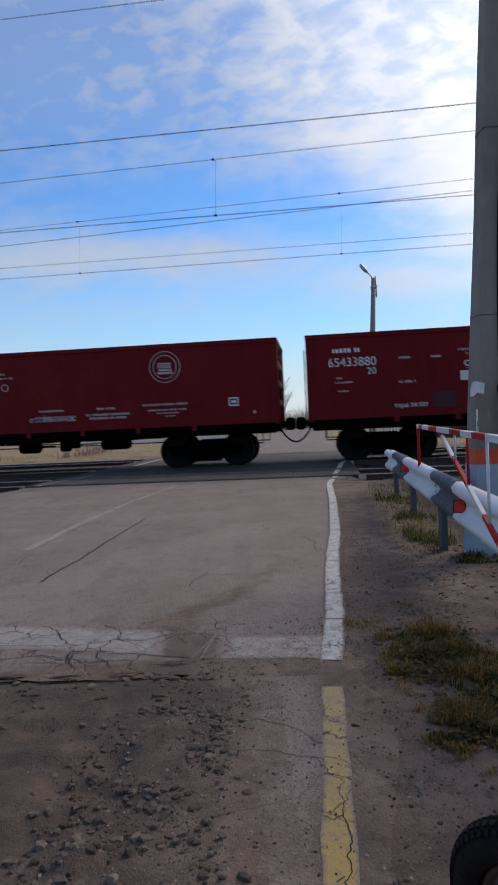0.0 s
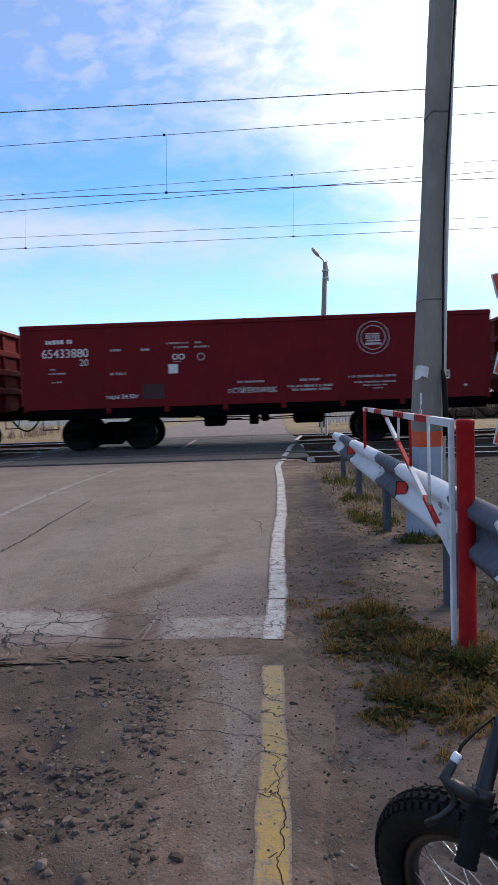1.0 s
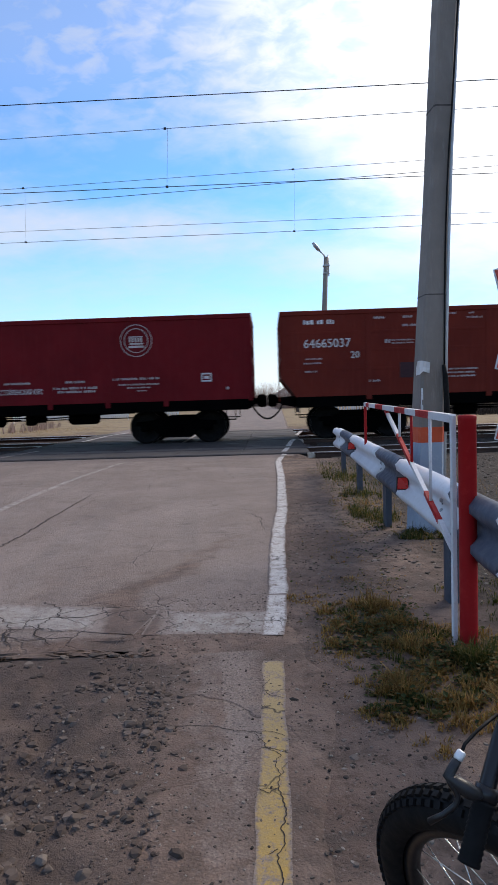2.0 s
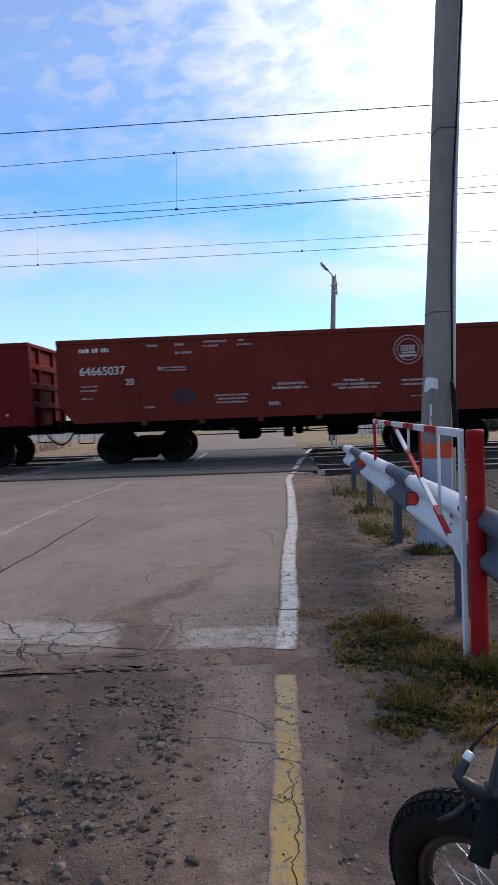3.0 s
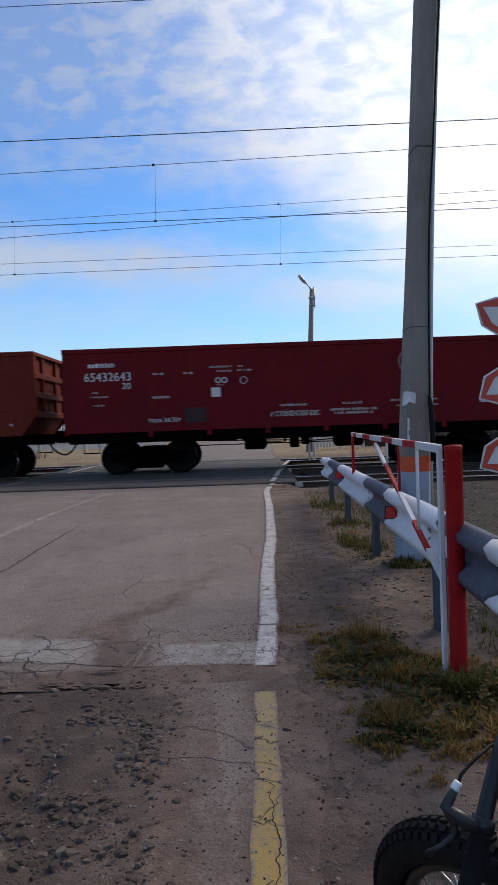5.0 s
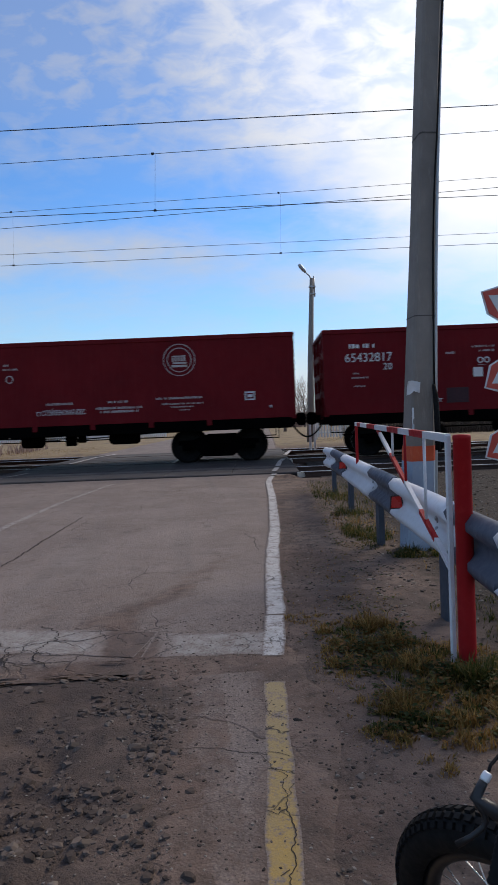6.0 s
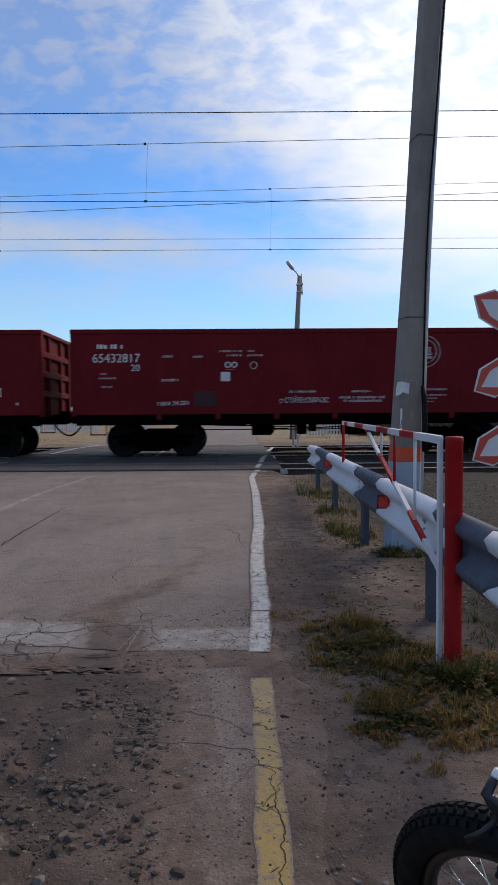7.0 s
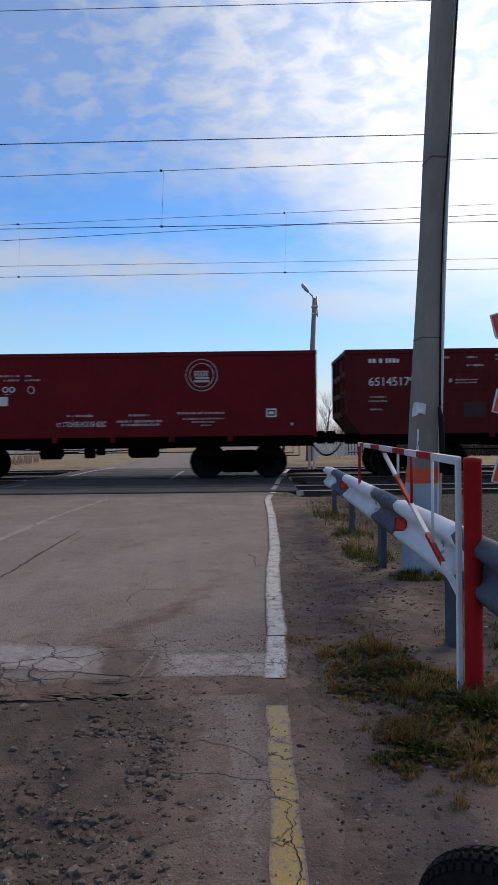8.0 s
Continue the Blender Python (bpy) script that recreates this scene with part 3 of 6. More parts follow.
def make_road():
    ys = steps((-6, 1.5, 0.5), (1.5, 4.6, 0.03), (4.6, 5.1, 0.01), (5.1, 8, 0.05), (8, 15.4, 0.15), (15.4, 32, 0.3), (32, 120, 4))
    n = 48
    verts, faces = [], []
    for y in ys:
        xl, xr = road_left(y), road_right(y)
        row = [xl + (xr - xl) * i / n for i in range(n + 1)]
        verts.append((xl - 0.025, y, lift(y) - (0.022 if 4.66 < y < 5.03 else 0.08)))
        for i, x in enumerate(row):
            z = road_top(x, y)
            k = min(i, n - i)
            if k < 4:
                z -= 0.011 * (1 - k / 4) ** 2
            w = max(0.0, min((5.2 - y) / 0.35, 1)) * max(0.0, min((0.35 - x) / 0.2, 1)) if y > 4.5 else 0.0
            dy = w * (0.13 * noise.noise(Vector((x * 3.5, 0, 7))) + 0.035 * noise.noise(Vector((x * 13, 0, 3))))
            verts.append((x, y + dy, z - 0.006 * w))
        verts.append((xr + 0.03, y, lift(y) - 0.08))
    w = n + 3
    faces = [(j * w + i, j * w + i + 1, (j + 1) * w + i + 1, (j + 1) * w + i) for j in range(len(ys) - 1) for i in range(w - 1)]
    me = pydata("road", verts, faces, ASPHALT)
    cover = []
    for x, y, z in verts:
        xl, xr = road_left(y), road_right(y)
        k = max(1 - (xr - x) / (0.46 if y < 4.9 else 0.13), 0) * 0.95
        if y < 5.4:
            k = max(k, (1 - (x - xl) / 0.34) * 0.95 if y < 4.9 else 0)
            if y > 4.7:
                k = max(k, 0.75 - (y - 4.85) / 0.5)
        if x < 0.6 and y < 9:
            k = max(k, 0.35 * (1 - (y - 5) / 4))
        if 4.8 < y < 8.2:      # a tongue of blown earth trailing off along the road
            mid = 0.13 - 0.12 * math.sin(min((y - 5.2) / 0.9, 1) * math.pi) + max(y - 5.7, 0) * 0.42
            k = max(k, (0.85 - 0.24 * max(y - 5.2, 0)) * (1 - (x - mid) ** 2 / (0.15 + 0.03 * (y - 5)) ** 2))
        cover.append(max(0.0, min(k, 1.0)))
    at = me.attributes.new("earth_cover", "FLOAT", "POINT")
    at.data.foreach_set("value", cover)
    return tagged(new("road", me), "worn dusty grey asphalt road with cracked broken edge", "road", kind="structure")


def marking(name, pts, width, material, label, raise_by=0.0012, rag=0.008, step=0.02, jig=0.0):
    """A painted strip along points (x, y), with ragged edges, lying on the road."""
    path = []
    for (x0, y0), (x1, y1) in zip(pts, pts[1:]):
        k = max(1, round(math.hypot(x1 - x0, y1 - y0) / step))
        path += [(x0 + (x1 - x0) * i / k, y0 + (y1 - y0) * i / k) for i in range(k)]
    path.append(pts[-1])
    if jig:
        path = [(x + jig * noise.noise(Vector((x * 16, y * 16, 9))) + jig * 0.6 * noise.noise(Vector((x * 50, y * 50, 9))), y + jig * noise.noise(Vector((x * 16, y * 16, 4)))) for x, y in path]
    n = 7
    verts = []
    for i, (x, y) in enumerate(path):
        a, b = path[max(i - 1, 0)], path[min(i + 1, len(path) - 1)]
        d = Vector((b[0] - a[0], b[1] - a[1], 0)).normalized()
        s = Vector((d.y, -d.x, 0))
        l = width / 2 + rag * noise.noise(Vector((x * 5, y * 5, 1))) + rag * 0.25 * noise.noise(Vector((x * 38, y * 38, 1)))
        r = width / 2 + rag * noise.noise(Vector((x * 5, y * 5, 6))) + rag * 0.25 * noise.noise(Vector((x * 38, y * 38, 6)))
        for k in range(n):
            q = -l + (l + r) * k / (n - 1)
            px, py = x + s.x * q, y + s.y * q
            verts.append((px, py, road_top(px, py) + raise_by + 0.0004 * max(py - 4.5, 0)))
    faces = [(j * n + i, j * n + i + 1, (j + 1) * n + i + 1, (j + 1) * n + i) for j in range(len(path) - 1) for i in range(n - 1)]
    me = pydata(name, verts, faces, material)
    wear = []
    for i, (x, y, z) in enumerate(verts):
        w = (1.02, 0.5, 0.12, 0.0, 0.12, 0.5, 1.02)[i % n] * (0.0 if "crack" in name else 0.9)
        if name == "stop_line":
            w = max(w, 2.2 - abs(x - 0.15) / 0.15, 0.5 if x < 0.1 else 0.2)
        if i < n or i >= len(verts) - n:
            w = 1.0
        wear.append(max(0.0, min(w, 1.7)))
    at = me.attributes.new("wear", "FLOAT", "POINT")
    at.data.foreach_set("value", wear)
    return tagged(new(name, me), label, "road marking", kind="structure")


ground = make_ground()
road = make_road()
marking("edge_line", [(0.872, 4.88), (0.978, 5.55)], 0.118, WHITE_LINE, "thick white edge line painted on asphalt", rag=0.010)
marking("edge_line", [(0.984, 5.56), (1.07, 6.28), (1.25, 7.6), (1.42, 8.63), (1.80, 11.6), (2.05, 13.9), (2.30, 15.2)], 0.122, WHITE_LINE, "thick white edge line painted on asphalt", rag=0.010)
marking("edge_line", [(2.33, 15.3), (2.43, 15.75)], 0.12, WHITE_LINE, "white edge line running onto the crossing", raise_by=0.02)
marking("edge_line", [(2.48, 16.2), (2.72, 17.35)], 0.13, WHITE_LINE, "white edge line running over the crossing", raise_by=0.034)
marking("edge_line", [(2.80, 17.8), (3.12, 19.5), (3.40, 20.65)], 0.14, WHITE_LINE, "white edge line running over the crossing", raise_by=0.034)
marking("edge_line", [(3.75, 22.6), (4.37, 25.3)], 0.14, WHITE_LINE, "white edge line running over the crossing", raise_by=0.034)
marking("yellow_line", [(0.600, 2.0), (0.674, 3.22), (0.746, 3.82), (0.836, 4.56)], 0.094, YELLOW_LINE, "worn cracked yellow line painted on asphalt", rag=0.012)
marking("stop_line", [(0.90, 5.075), (0.24, 5.185)], 0.35, STOP_PAINT, "worn white stop line ending in blown earth", raise_by=0.001, rag=0.03)
marking("stop_line", [(0.23, 5.20), (-0.55, 5.44), (-2.6, 5.85)], 0.38, STOP_PAINT, "faded cracked white stop line, half covered with earth", raise_by=0.001, rag=0.03)
marking("centre_line", [(-1.80, 8.4), (-1.70, 10.0), (-1.45, 12.2), (-0.92, 15.2)], 0.11, FAINT_LINE, "faint white centre line")
CRACK = worn("road_crack", (0.040, 0.032, 0.028), (0.026, 0.021, 0.019), (0.07, 0.058, 0.052), 1.0)
marking("road_crack", [(-1.20, 6.91), (-1.16, 7.40), (-1.09, 7.85), (-1.04, 8.5), (-0.95, 9.5), (-0.86, 10.4)], 0.013, CRACK, "long dark crack along the asphalt", raise_by=0.002, rag=0.005, jig=0.03)
marking("road_crack", [(0.34, 4.06), (0.44, 4.03), (0.56, 4.00), (0.66, 3.96), (0.73, 3.93)], 0.003, CRACK, "fine dark crack across the asphalt", raise_by=0.001, rag=0.001, jig=0.02, step=0.006)
for crack in ([(0.66, 3.93), (0.73, 3.95), (0.79, 3.90)], [(0.70, 3.93), (0.72, 3.85), (0.755, 3.78), (0.74, 3.70), (0.735, 3.60), (0.745, 3.50), (0.722, 3.38), (0.700, 3.30), (0.688, 3.15), (0.672, 3.0)],
              [(0.735, 3.60), (0.70, 3.57), (0.672, 3.60)], [(0.700, 3.34), (0.665, 3.31)], [(0.80, 4.36), (0.76, 4.30), (0.77, 4.22), (0.83, 4.19)]):
    marking("paint_crack", crack, 0.0028, CRACK, "dark crack through the yellow line", raise_by=0.0026, rag=0.0014, jig=0.014, step=0.005)
for crack in ([(-1.9, 5.55), (-1.5, 5.50), (-1.1, 5.38), (-0.80, 5.34), (-0.52, 5.30), (-0.30, 5.36), (-0.12, 5.35), (0.02, 5.40)], [(-0.80, 5.70), (-0.66, 5.55), (-0.62, 5.42), (-0.52, 5.30), (-0.50, 5.12), (-0.44, 4.98)],
              [(-0.42, 5.66), (-0.30, 5.52), (-0.28, 5.40), (-0.36, 5.25), (-0.34, 5.10), (-0.22, 4.94)], [(-0.28, 5.42), (-0.14, 5.50), (0.04, 5.47)], [(-1.25, 5.60), (-1.15, 5.42), (-1.20, 5.22), (-1.05, 5.0)]):
    marking("paint_crack", crack, 0.0065, CRACK, "dark crack through the faded stop line", raise_by=0.0022, rag=0.003, jig=0.022, step=0.008)
marking("left_line", [(-4.25, 16.5), (-3.9, 18.0)], 0.14, FAINT_LINE, "faint white line on the crossing", raise_by=0.034)
marking("left_line", [(-3.86, 18.3), (-3.62, 19.4)], 0.14, FAINT_LINE, "faint white line on the crossing", raise_by=0.034)
marking("left_line", [(-3.1, 22.9), (-2.75, 26.3), (-2.2, 28.5)], 0.14, WHITE_LINE, "white edge line beyond the tracks", raise_by=0.034)
marking("centre_line", [(0.17, 20.8), (0.55, 25.0)], 0.12, FAINT_LINE, "faint white centre line", raise_by=0.036)
marking("centre_line", [(1.2, 32.0), (1.9, 37.0)], 0.12, FAINT_LINE, "faint white centre line")


# ---- tracks ----
def rail_profile():
    h = [(-0.066, 0), (0.066, 0), (0.066, 0.012), (0.012, 0.03), (0.009, 0.12), (0.036, 0.135), (0.036, 0.160), (0.028, 0.168), (-0.028, 0.168), (-0.036, 0.160), (-0.036, 0.135), (-0.009, 0.12), (-0.012, 0.03), (-0.066, 0.012)]
    return [(a, b - 0.168) for a, b in h]


SLEEPER_MESH = None


def railway_track(yc, label):
    global SLEEPER_MESH
    t = thing("railway_track", None, None, label, "railway track", group="railway tracks", kind="structure", at=TRACK @ pose(0, yc, 0))
    for s in (-0.76, 0.76):
        x0, x1 = -4.6 + 0.616, 3.05 + 0.616
        bm = bmesh.new()
        prism(bm, [(a + s, b + RAIL_Z - 0.006) for a, b in rail_profile()], x0 + 0.001, x1 - 0.001, "yz")
        # over the deck the whole rail is dull and dark, without the polished top
        part("rail", bm, RAIL_DULL, t, "dull dark rail sunk in the crossing deck")
        for xa, xb in ((-160, x0), (x1, 160)):
            bm = bmesh.new()
            prism(bm, [(a + s, b + RAIL_Z) for a, b in rail_profile()], xa, xb, "yz")
            r = part("rail", bm, [RAIL_RUST, RAIL_TOP], t)
            for p in r.data.polygons:
                if p.normal.z > 0.6 and p.center.z > RAIL_Z - 0.01:
                    p.material_index = 1
    for x0, way in ((3.1, 1), (-4.7, -1)):
        bm = bmesh.new()
        off = 0.616
        pts = [(x0 + off - way * 0.12, -0.90), (x0 + off + way * 0.10, -0.70), (x0 + off + way * 1.6, -0.69)]
        for (xa, ya), (xb, yb) in zip(pts, pts[1:]):
            d = Vector((xb - xa, yb - ya, 0))
            n = Vector((-d.y, d.x, 0)).normalized() * 0.018
            lo = [bm.verts.new((px + q * n.x, py + q * n.y, h)) for h in (RAIL_Z - 0.12, RAIL_Z - 0.002) for (px, py, q) in ((xa, ya, -1), (xb, yb, -1), (xb, yb, 1), (xa, ya, 1))]
            for q in ((0, 1, 2, 3), (4, 5, 6, 7), (0, 1, 5, 4), (1, 2, 6, 5), (2, 3, 7, 6), (3, 0, 4, 7)):
                bm.faces.new([lo[i] for i in q])
        part("check_rail", bm, RAIL_TOP, t, "short check rail with a flared end")
    if SLEEPER_MESH is None:
        bm = bmesh.new()
        prism(bm, [(-1.35, -0.14), (1.35, -0.14), (1.35, 0.05), (0.55, 0.05), (0.4, 0.02), (-0.4, 0.02), (-0.55, 0.05), (-1.35, 0.05)], -0.13, 0.13, "yz")
        SLEEPER_MESH = mesh_of("sleeper", bm, SLEEPER)
    for i in range(-50, 75):
        x = i * 0.545
        if -4.0 < x < 3.7:
            continue
        s = new("sleeper", SLEEPER_MESH)
        s.parent = t
        s.matrix_basis = pose(x, 0, RAIL_Z - 0.168 - 0.052 + random.uniform(-0.01, 0.01), 0, 0, random.uniform(-1, 1))
    return t


def ballast_strip(x0, x1):
    """Crushed stone under and beside the tracks."""
    xs = steps((x0, x1, 0.35)) if x1 - x0 < 60 else steps((x0, x1, 1.0))
    prof = [(14.2, 0.0), (14.8, -0.02), (15.2, 0.03), (16.0, 0.02), (16.75, 0.0), (17.5, 0.02), (18.4, 0.03), (19.2, 0.0), (20.1, 0.03), (20.9, 0.02), (21.56, 0.0), (22.3, 0.02), (23.2, 0.03), (24.0, 0.0), (25.0, 0.03), (26.1, 0.0), (27.2, 0.03), (28.3, 0.02), (29.2, -0.05)]
    verts = []
    for x in xs:
        for y, h in prof:
            verts.append((x, y, -0.135 + h + 0.03 * noise.noise(Vector((x * 2, y * 2, 0)))))
    w = len(prof)
    faces = [(j * w + i, (j + 1) * w + i, (j + 1) * w + i + 1, j * w + i + 1) for j in range(len(xs) - 1) for i in range(w - 1)]
    bed = new("ballast", pydata("ballast", verts, faces, BALLAST))
    bed.matrix_basis = TRACK
    return tagged(bed, "grey-brown crushed stone track ballast", "ballast", kind="structure")


ballast_strip(4.1, 40)
ballast_strip(-45, -4.4)
for yc, lab in ((16.75, "empty railway track crossing the road"), (21.56, "railway track under the goods train"), (26.2, "far empty railway track crossing the road")):
    railway_track(yc, lab)


CROSSING_GREY = worn("grey_crossing_deck", (0.105, 0.092, 0.085), (0.07, 0.061, 0.057), (0.16, 0.14, 0.128), 0.9, small=30, bump=0.4)


def crossing_panel(y0, y1, x0, x1, material=None):
    bm = bmesh.new()
    n = max(1, round((x1 - x0) / 1.5))
    for i in range(n):
        a, b = x0 + (x1 - x0) * i / n + 0.006, x0 + (x1 - x0) * (i + 1) / n - 0.006
        box(bm, a, b, y0, y1, -0.12, RAIL_Z - 0.004 + random.uniform(-0.006, 0.004), 0.008)
    return thing("crossing_panel", bm, material or CROSSING, "dark rubber deck panels between the rails", "crossing deck", group="crossing panels", kind="structure", at=TRACK)


for yc in (16.75, 21.56, 26.2):
    off = 0.616
    # the deck at the train's track is darker than the other two
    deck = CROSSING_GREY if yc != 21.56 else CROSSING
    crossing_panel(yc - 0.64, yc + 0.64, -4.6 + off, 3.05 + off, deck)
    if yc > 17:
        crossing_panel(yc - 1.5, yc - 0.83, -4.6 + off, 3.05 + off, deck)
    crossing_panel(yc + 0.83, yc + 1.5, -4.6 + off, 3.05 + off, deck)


# strips either side of the train's track, in the darker deck colour
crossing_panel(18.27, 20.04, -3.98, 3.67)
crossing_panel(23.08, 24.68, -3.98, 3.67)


# ---- goods train ----
CAR_L, CAR_W, PITCH = 13.12, 3.13, 13.92
BOGIE_X, AXLE, WHEEL_R = 4.325, 0.925, 0.4785


def wheelset_mesh():
    bm = bmesh.new()
    for s in (-1, 1):
        prof = [(0.0, 0.60), (0.10, 0.60), (0.12, 0.63), (0.36, 0.70), (0.40, 0.695), (0.41, 0.69), (0.505, 0.69), (0.505, 0.715), (0.482, 0.725), (WHEEL_R, 0.82), (0.41, 0.825), (0.395, 0.80), (0.36, 0.775), (0.15, 0.80), (0.13, 0.86), (0.0, 0.86)]
        lathe(bm, [(r, s * h) for r, h in prof], 40)
    tube(bm, [(0, -1.06, 0), (0, 1.06, 0)], 0.075, 14)
    return mesh_of("wheelset", bm, [WHEEL_STEEL, TREAD])


WHEELSET = wheelset_mesh()
for p in WHEELSET.polygons:
    r = math.hypot(p.center.x, p.center.z)
    if r > 0.465 and 0.72 < abs(p.center.y) < 0.83 and abs(p.normal.y) < 0.5:
        p.material_index = 1


def side_frame_mesh():
    """The cast side frame of a bogie: arched, with two window openings and boxes over the axles."""
    bm = bmesh.new()
    top = [(-1.17, 0.52), (-1.17, 0.64), (-0.72, 0.66), (-0.45, 0.78), (0.45, 0.78), (0.72, 0.66), (1.17, 0.64), (1.17, 0.52), (0.76, 0.50), (0.50, 0.24), (0.42, 0.17), (-0.42, 0.17), (-0.50, 0.24), (-0.76, 0.50)]
    prism(bm, top, -0.08, 0.08)
    for s in (-1, 1):
        box(bm, s * AXLE - 0.13, s * AXLE + 0.13, -0.11, 0.11, 0.36, 0.60, 0.03)
        lathe(bm, [(0.0, -0.16), (0.085, -0.16), (0.10, -0.13), (0.10, 0.10)], 18, (s * AXLE, 0, WHEEL_R))
    for dx in (-0.16, 0.0, 0.16):
        tube(bm, [(dx + 0.05 * math.cos(k * 1.2), -0.09 + 0.05 * math.sin(k * 1.2), 0.26 + 0.26 * k / 26) for k in range(27)], 0.012, 5)
    box(bm, -0.40, 0.40, -0.10, 0.10, 0.52, 0.62, 0.02)
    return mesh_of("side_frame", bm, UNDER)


SIDE_FRAME = side_frame_mesh()


def bogie(parent, x):
    bm = bmesh.new()
    box(bm, -0.22, 0.22, -1.10, 1.10, 0.50, 0.74, 0.04)
    lathe(bm, [(0.0, 0.80), (0.17, 0.80), (0.2, 0.74), (0.2, 0.70)], 20, axis="z")
    for s in (-1, 1):
        box(bm, s * 0.42 - 0.05, s * 0.42 + 0.05, -0.95, 0.95, 0.34, 0.44, 0.02)
        for q in (-0.8, 0.8):
            box(bm, s * 0.43 - 0.03, s * 0.43 + 0.07, q - 0.06, q + 0.06, 0.28, 0.56, 0.015)
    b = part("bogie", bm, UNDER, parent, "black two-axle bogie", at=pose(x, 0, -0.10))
    for s in (-1, 1):
        f = new("side_frame", SIDE_FRAME)
        f.parent = b
        f.matrix_basis = pose(0, s * 1.02, 0, 0, 0, 0 if s < 0 else 180)
    for s in (-1, 1):
        w = new("wheelset", WHEELSET)
        w.parent = b
        w.matrix_basis = pose(s * AXLE, 0, WHEEL_R)
    return b


def stencil_bars(spec):
    """Lines of lettering too small to read: short bars of its size."""
    bm = bmesh.new()
    y = -CAR_W / 2 - 0.017
    for u, v, length, h in spec:
        x = -CAR_L / 2 + u
        end = x + length
        h *= 0.78
        while x < end - 0.01:
            w = min(h * random.uniform(0.35, 0.75), end - x)
            z = 3.495 - v
            box(bm, x, x + w, y, y + 0.003, z - h / 2, z + h / 2 * random.choice((1.0, 1.0, 0.7)))
            x += w + h * (0.28 if random.random() < 0.85 else 0.9)
    return bm


def ring(bm, u, v, r0, r1, seg=48):
    y0, y1 = -CAR_W / 2 - 0.018, -CAR_W / 2 - 0.014
    cx, cz = -CAR_L / 2 + u, 3.495 - v
    rows = []
    for r, y in ((r0, y1), (r0, y0), (r1, y0), (r1, y1)):
        rows.append([bm.verts.new((cx + r * math.cos(a), y, cz + r * math.sin(a))) for a in (2 * math.pi * k / seg for k in range(seg))])
    for a, b in zip(rows, rows[1:] + rows[:1]):
        for k in range(seg):
            bm.faces.new((a[k], a[(k + 1) % seg], b[(k + 1) % seg], b[k]))


def plate(bm, u0, u1, v0, v1, lift_by=0.015):
    y = -CAR_W / 2 - lift_by
    return box(bm, -CAR_L / 2 + u0, -CAR_L / 2 + u1, y, y + 0.004, 3.495 - v1, 3.495 - v0)


SMALL_A = [(0.83, 1.24, 0.16, 0.06), (0.78, 1.36, 0.48, 0.06), (0.86, 1.60, 0.30, 0.06), (2.55, 0.76, 0.30, 0.08), (3.42, 0.77, 0.26, 0.08),
           (2.53, 1.42, 0.46, 0.09), (4.15, 0.62, 0.62, 0.07), (4.35, 0.74, 0.42, 0.07), (4.95, 0.62, 0.16, 0.07), (4.93, 0.74, 0.42, 0.07),
           (6.10, 1.76, 0.75, 0.08), (7.85, 1.76, 0.55, 0.08), (7.50, 1.93, 1.30, 0.085), (7.62, 2.03, 1.08, 0.085), (9.20, 1.72, 1.32, 0.08),
           (9.35, 1.88, 1.16, 0.06), (9.60, 1.97, 0.66, 0.05), (9.85, 2.06, 0.3, 0.04), (4.33, 1.13, 0.22, 0.03), (1.50, 0.40, 0.001, 0.01)]
SMALL_B = [(0.70, 1.33, 0.45, 0.06), (0.65, 1.45, 0.5, 0.06), (0.68, 1.68, 0.34, 0.06), (2.6, 0.25, 0.3, 0.08), (3.4, 0.25, 0.28, 0.08), (3.4, 0.48, 0.46, 0.08),
           (2.9, 0.90, 0.14, 0.14), (3.08, 0.88, 0.62, 0.05), (3.08, 0.96, 0.6, 0.05), (4.2, 0.20, 0.65, 0.07), (4.2, 0.32, 0.42, 0.07), (5.2, 0.20, 0.14, 0.07), (5.15, 0.32, 0.42, 0.07),
           (4.48, 1.72, 0.95, 0.06), (4.56, 1.82, 0.8, 0.06), (4.52, 1.92, 0.85, 0.06), (6.25, 1.46, 0.75, 0.09), (6.1, 1.58, 1.0, 0.09), (6.0, 2.0, 0.3, 0.14),
           (8.1, 1.44, 0.55, 0.08), (7.8, 1.55, 1.3, 0.08), (7.95, 1.65, 1.1, 0.08), (9.7, 1.50, 0.95, 0.07), (9.7, 1.62, 0.9, 0.07), (9.95, 1.95, 0.5, 0.05), (2.45, 1.98, 0.3, 0.07)]


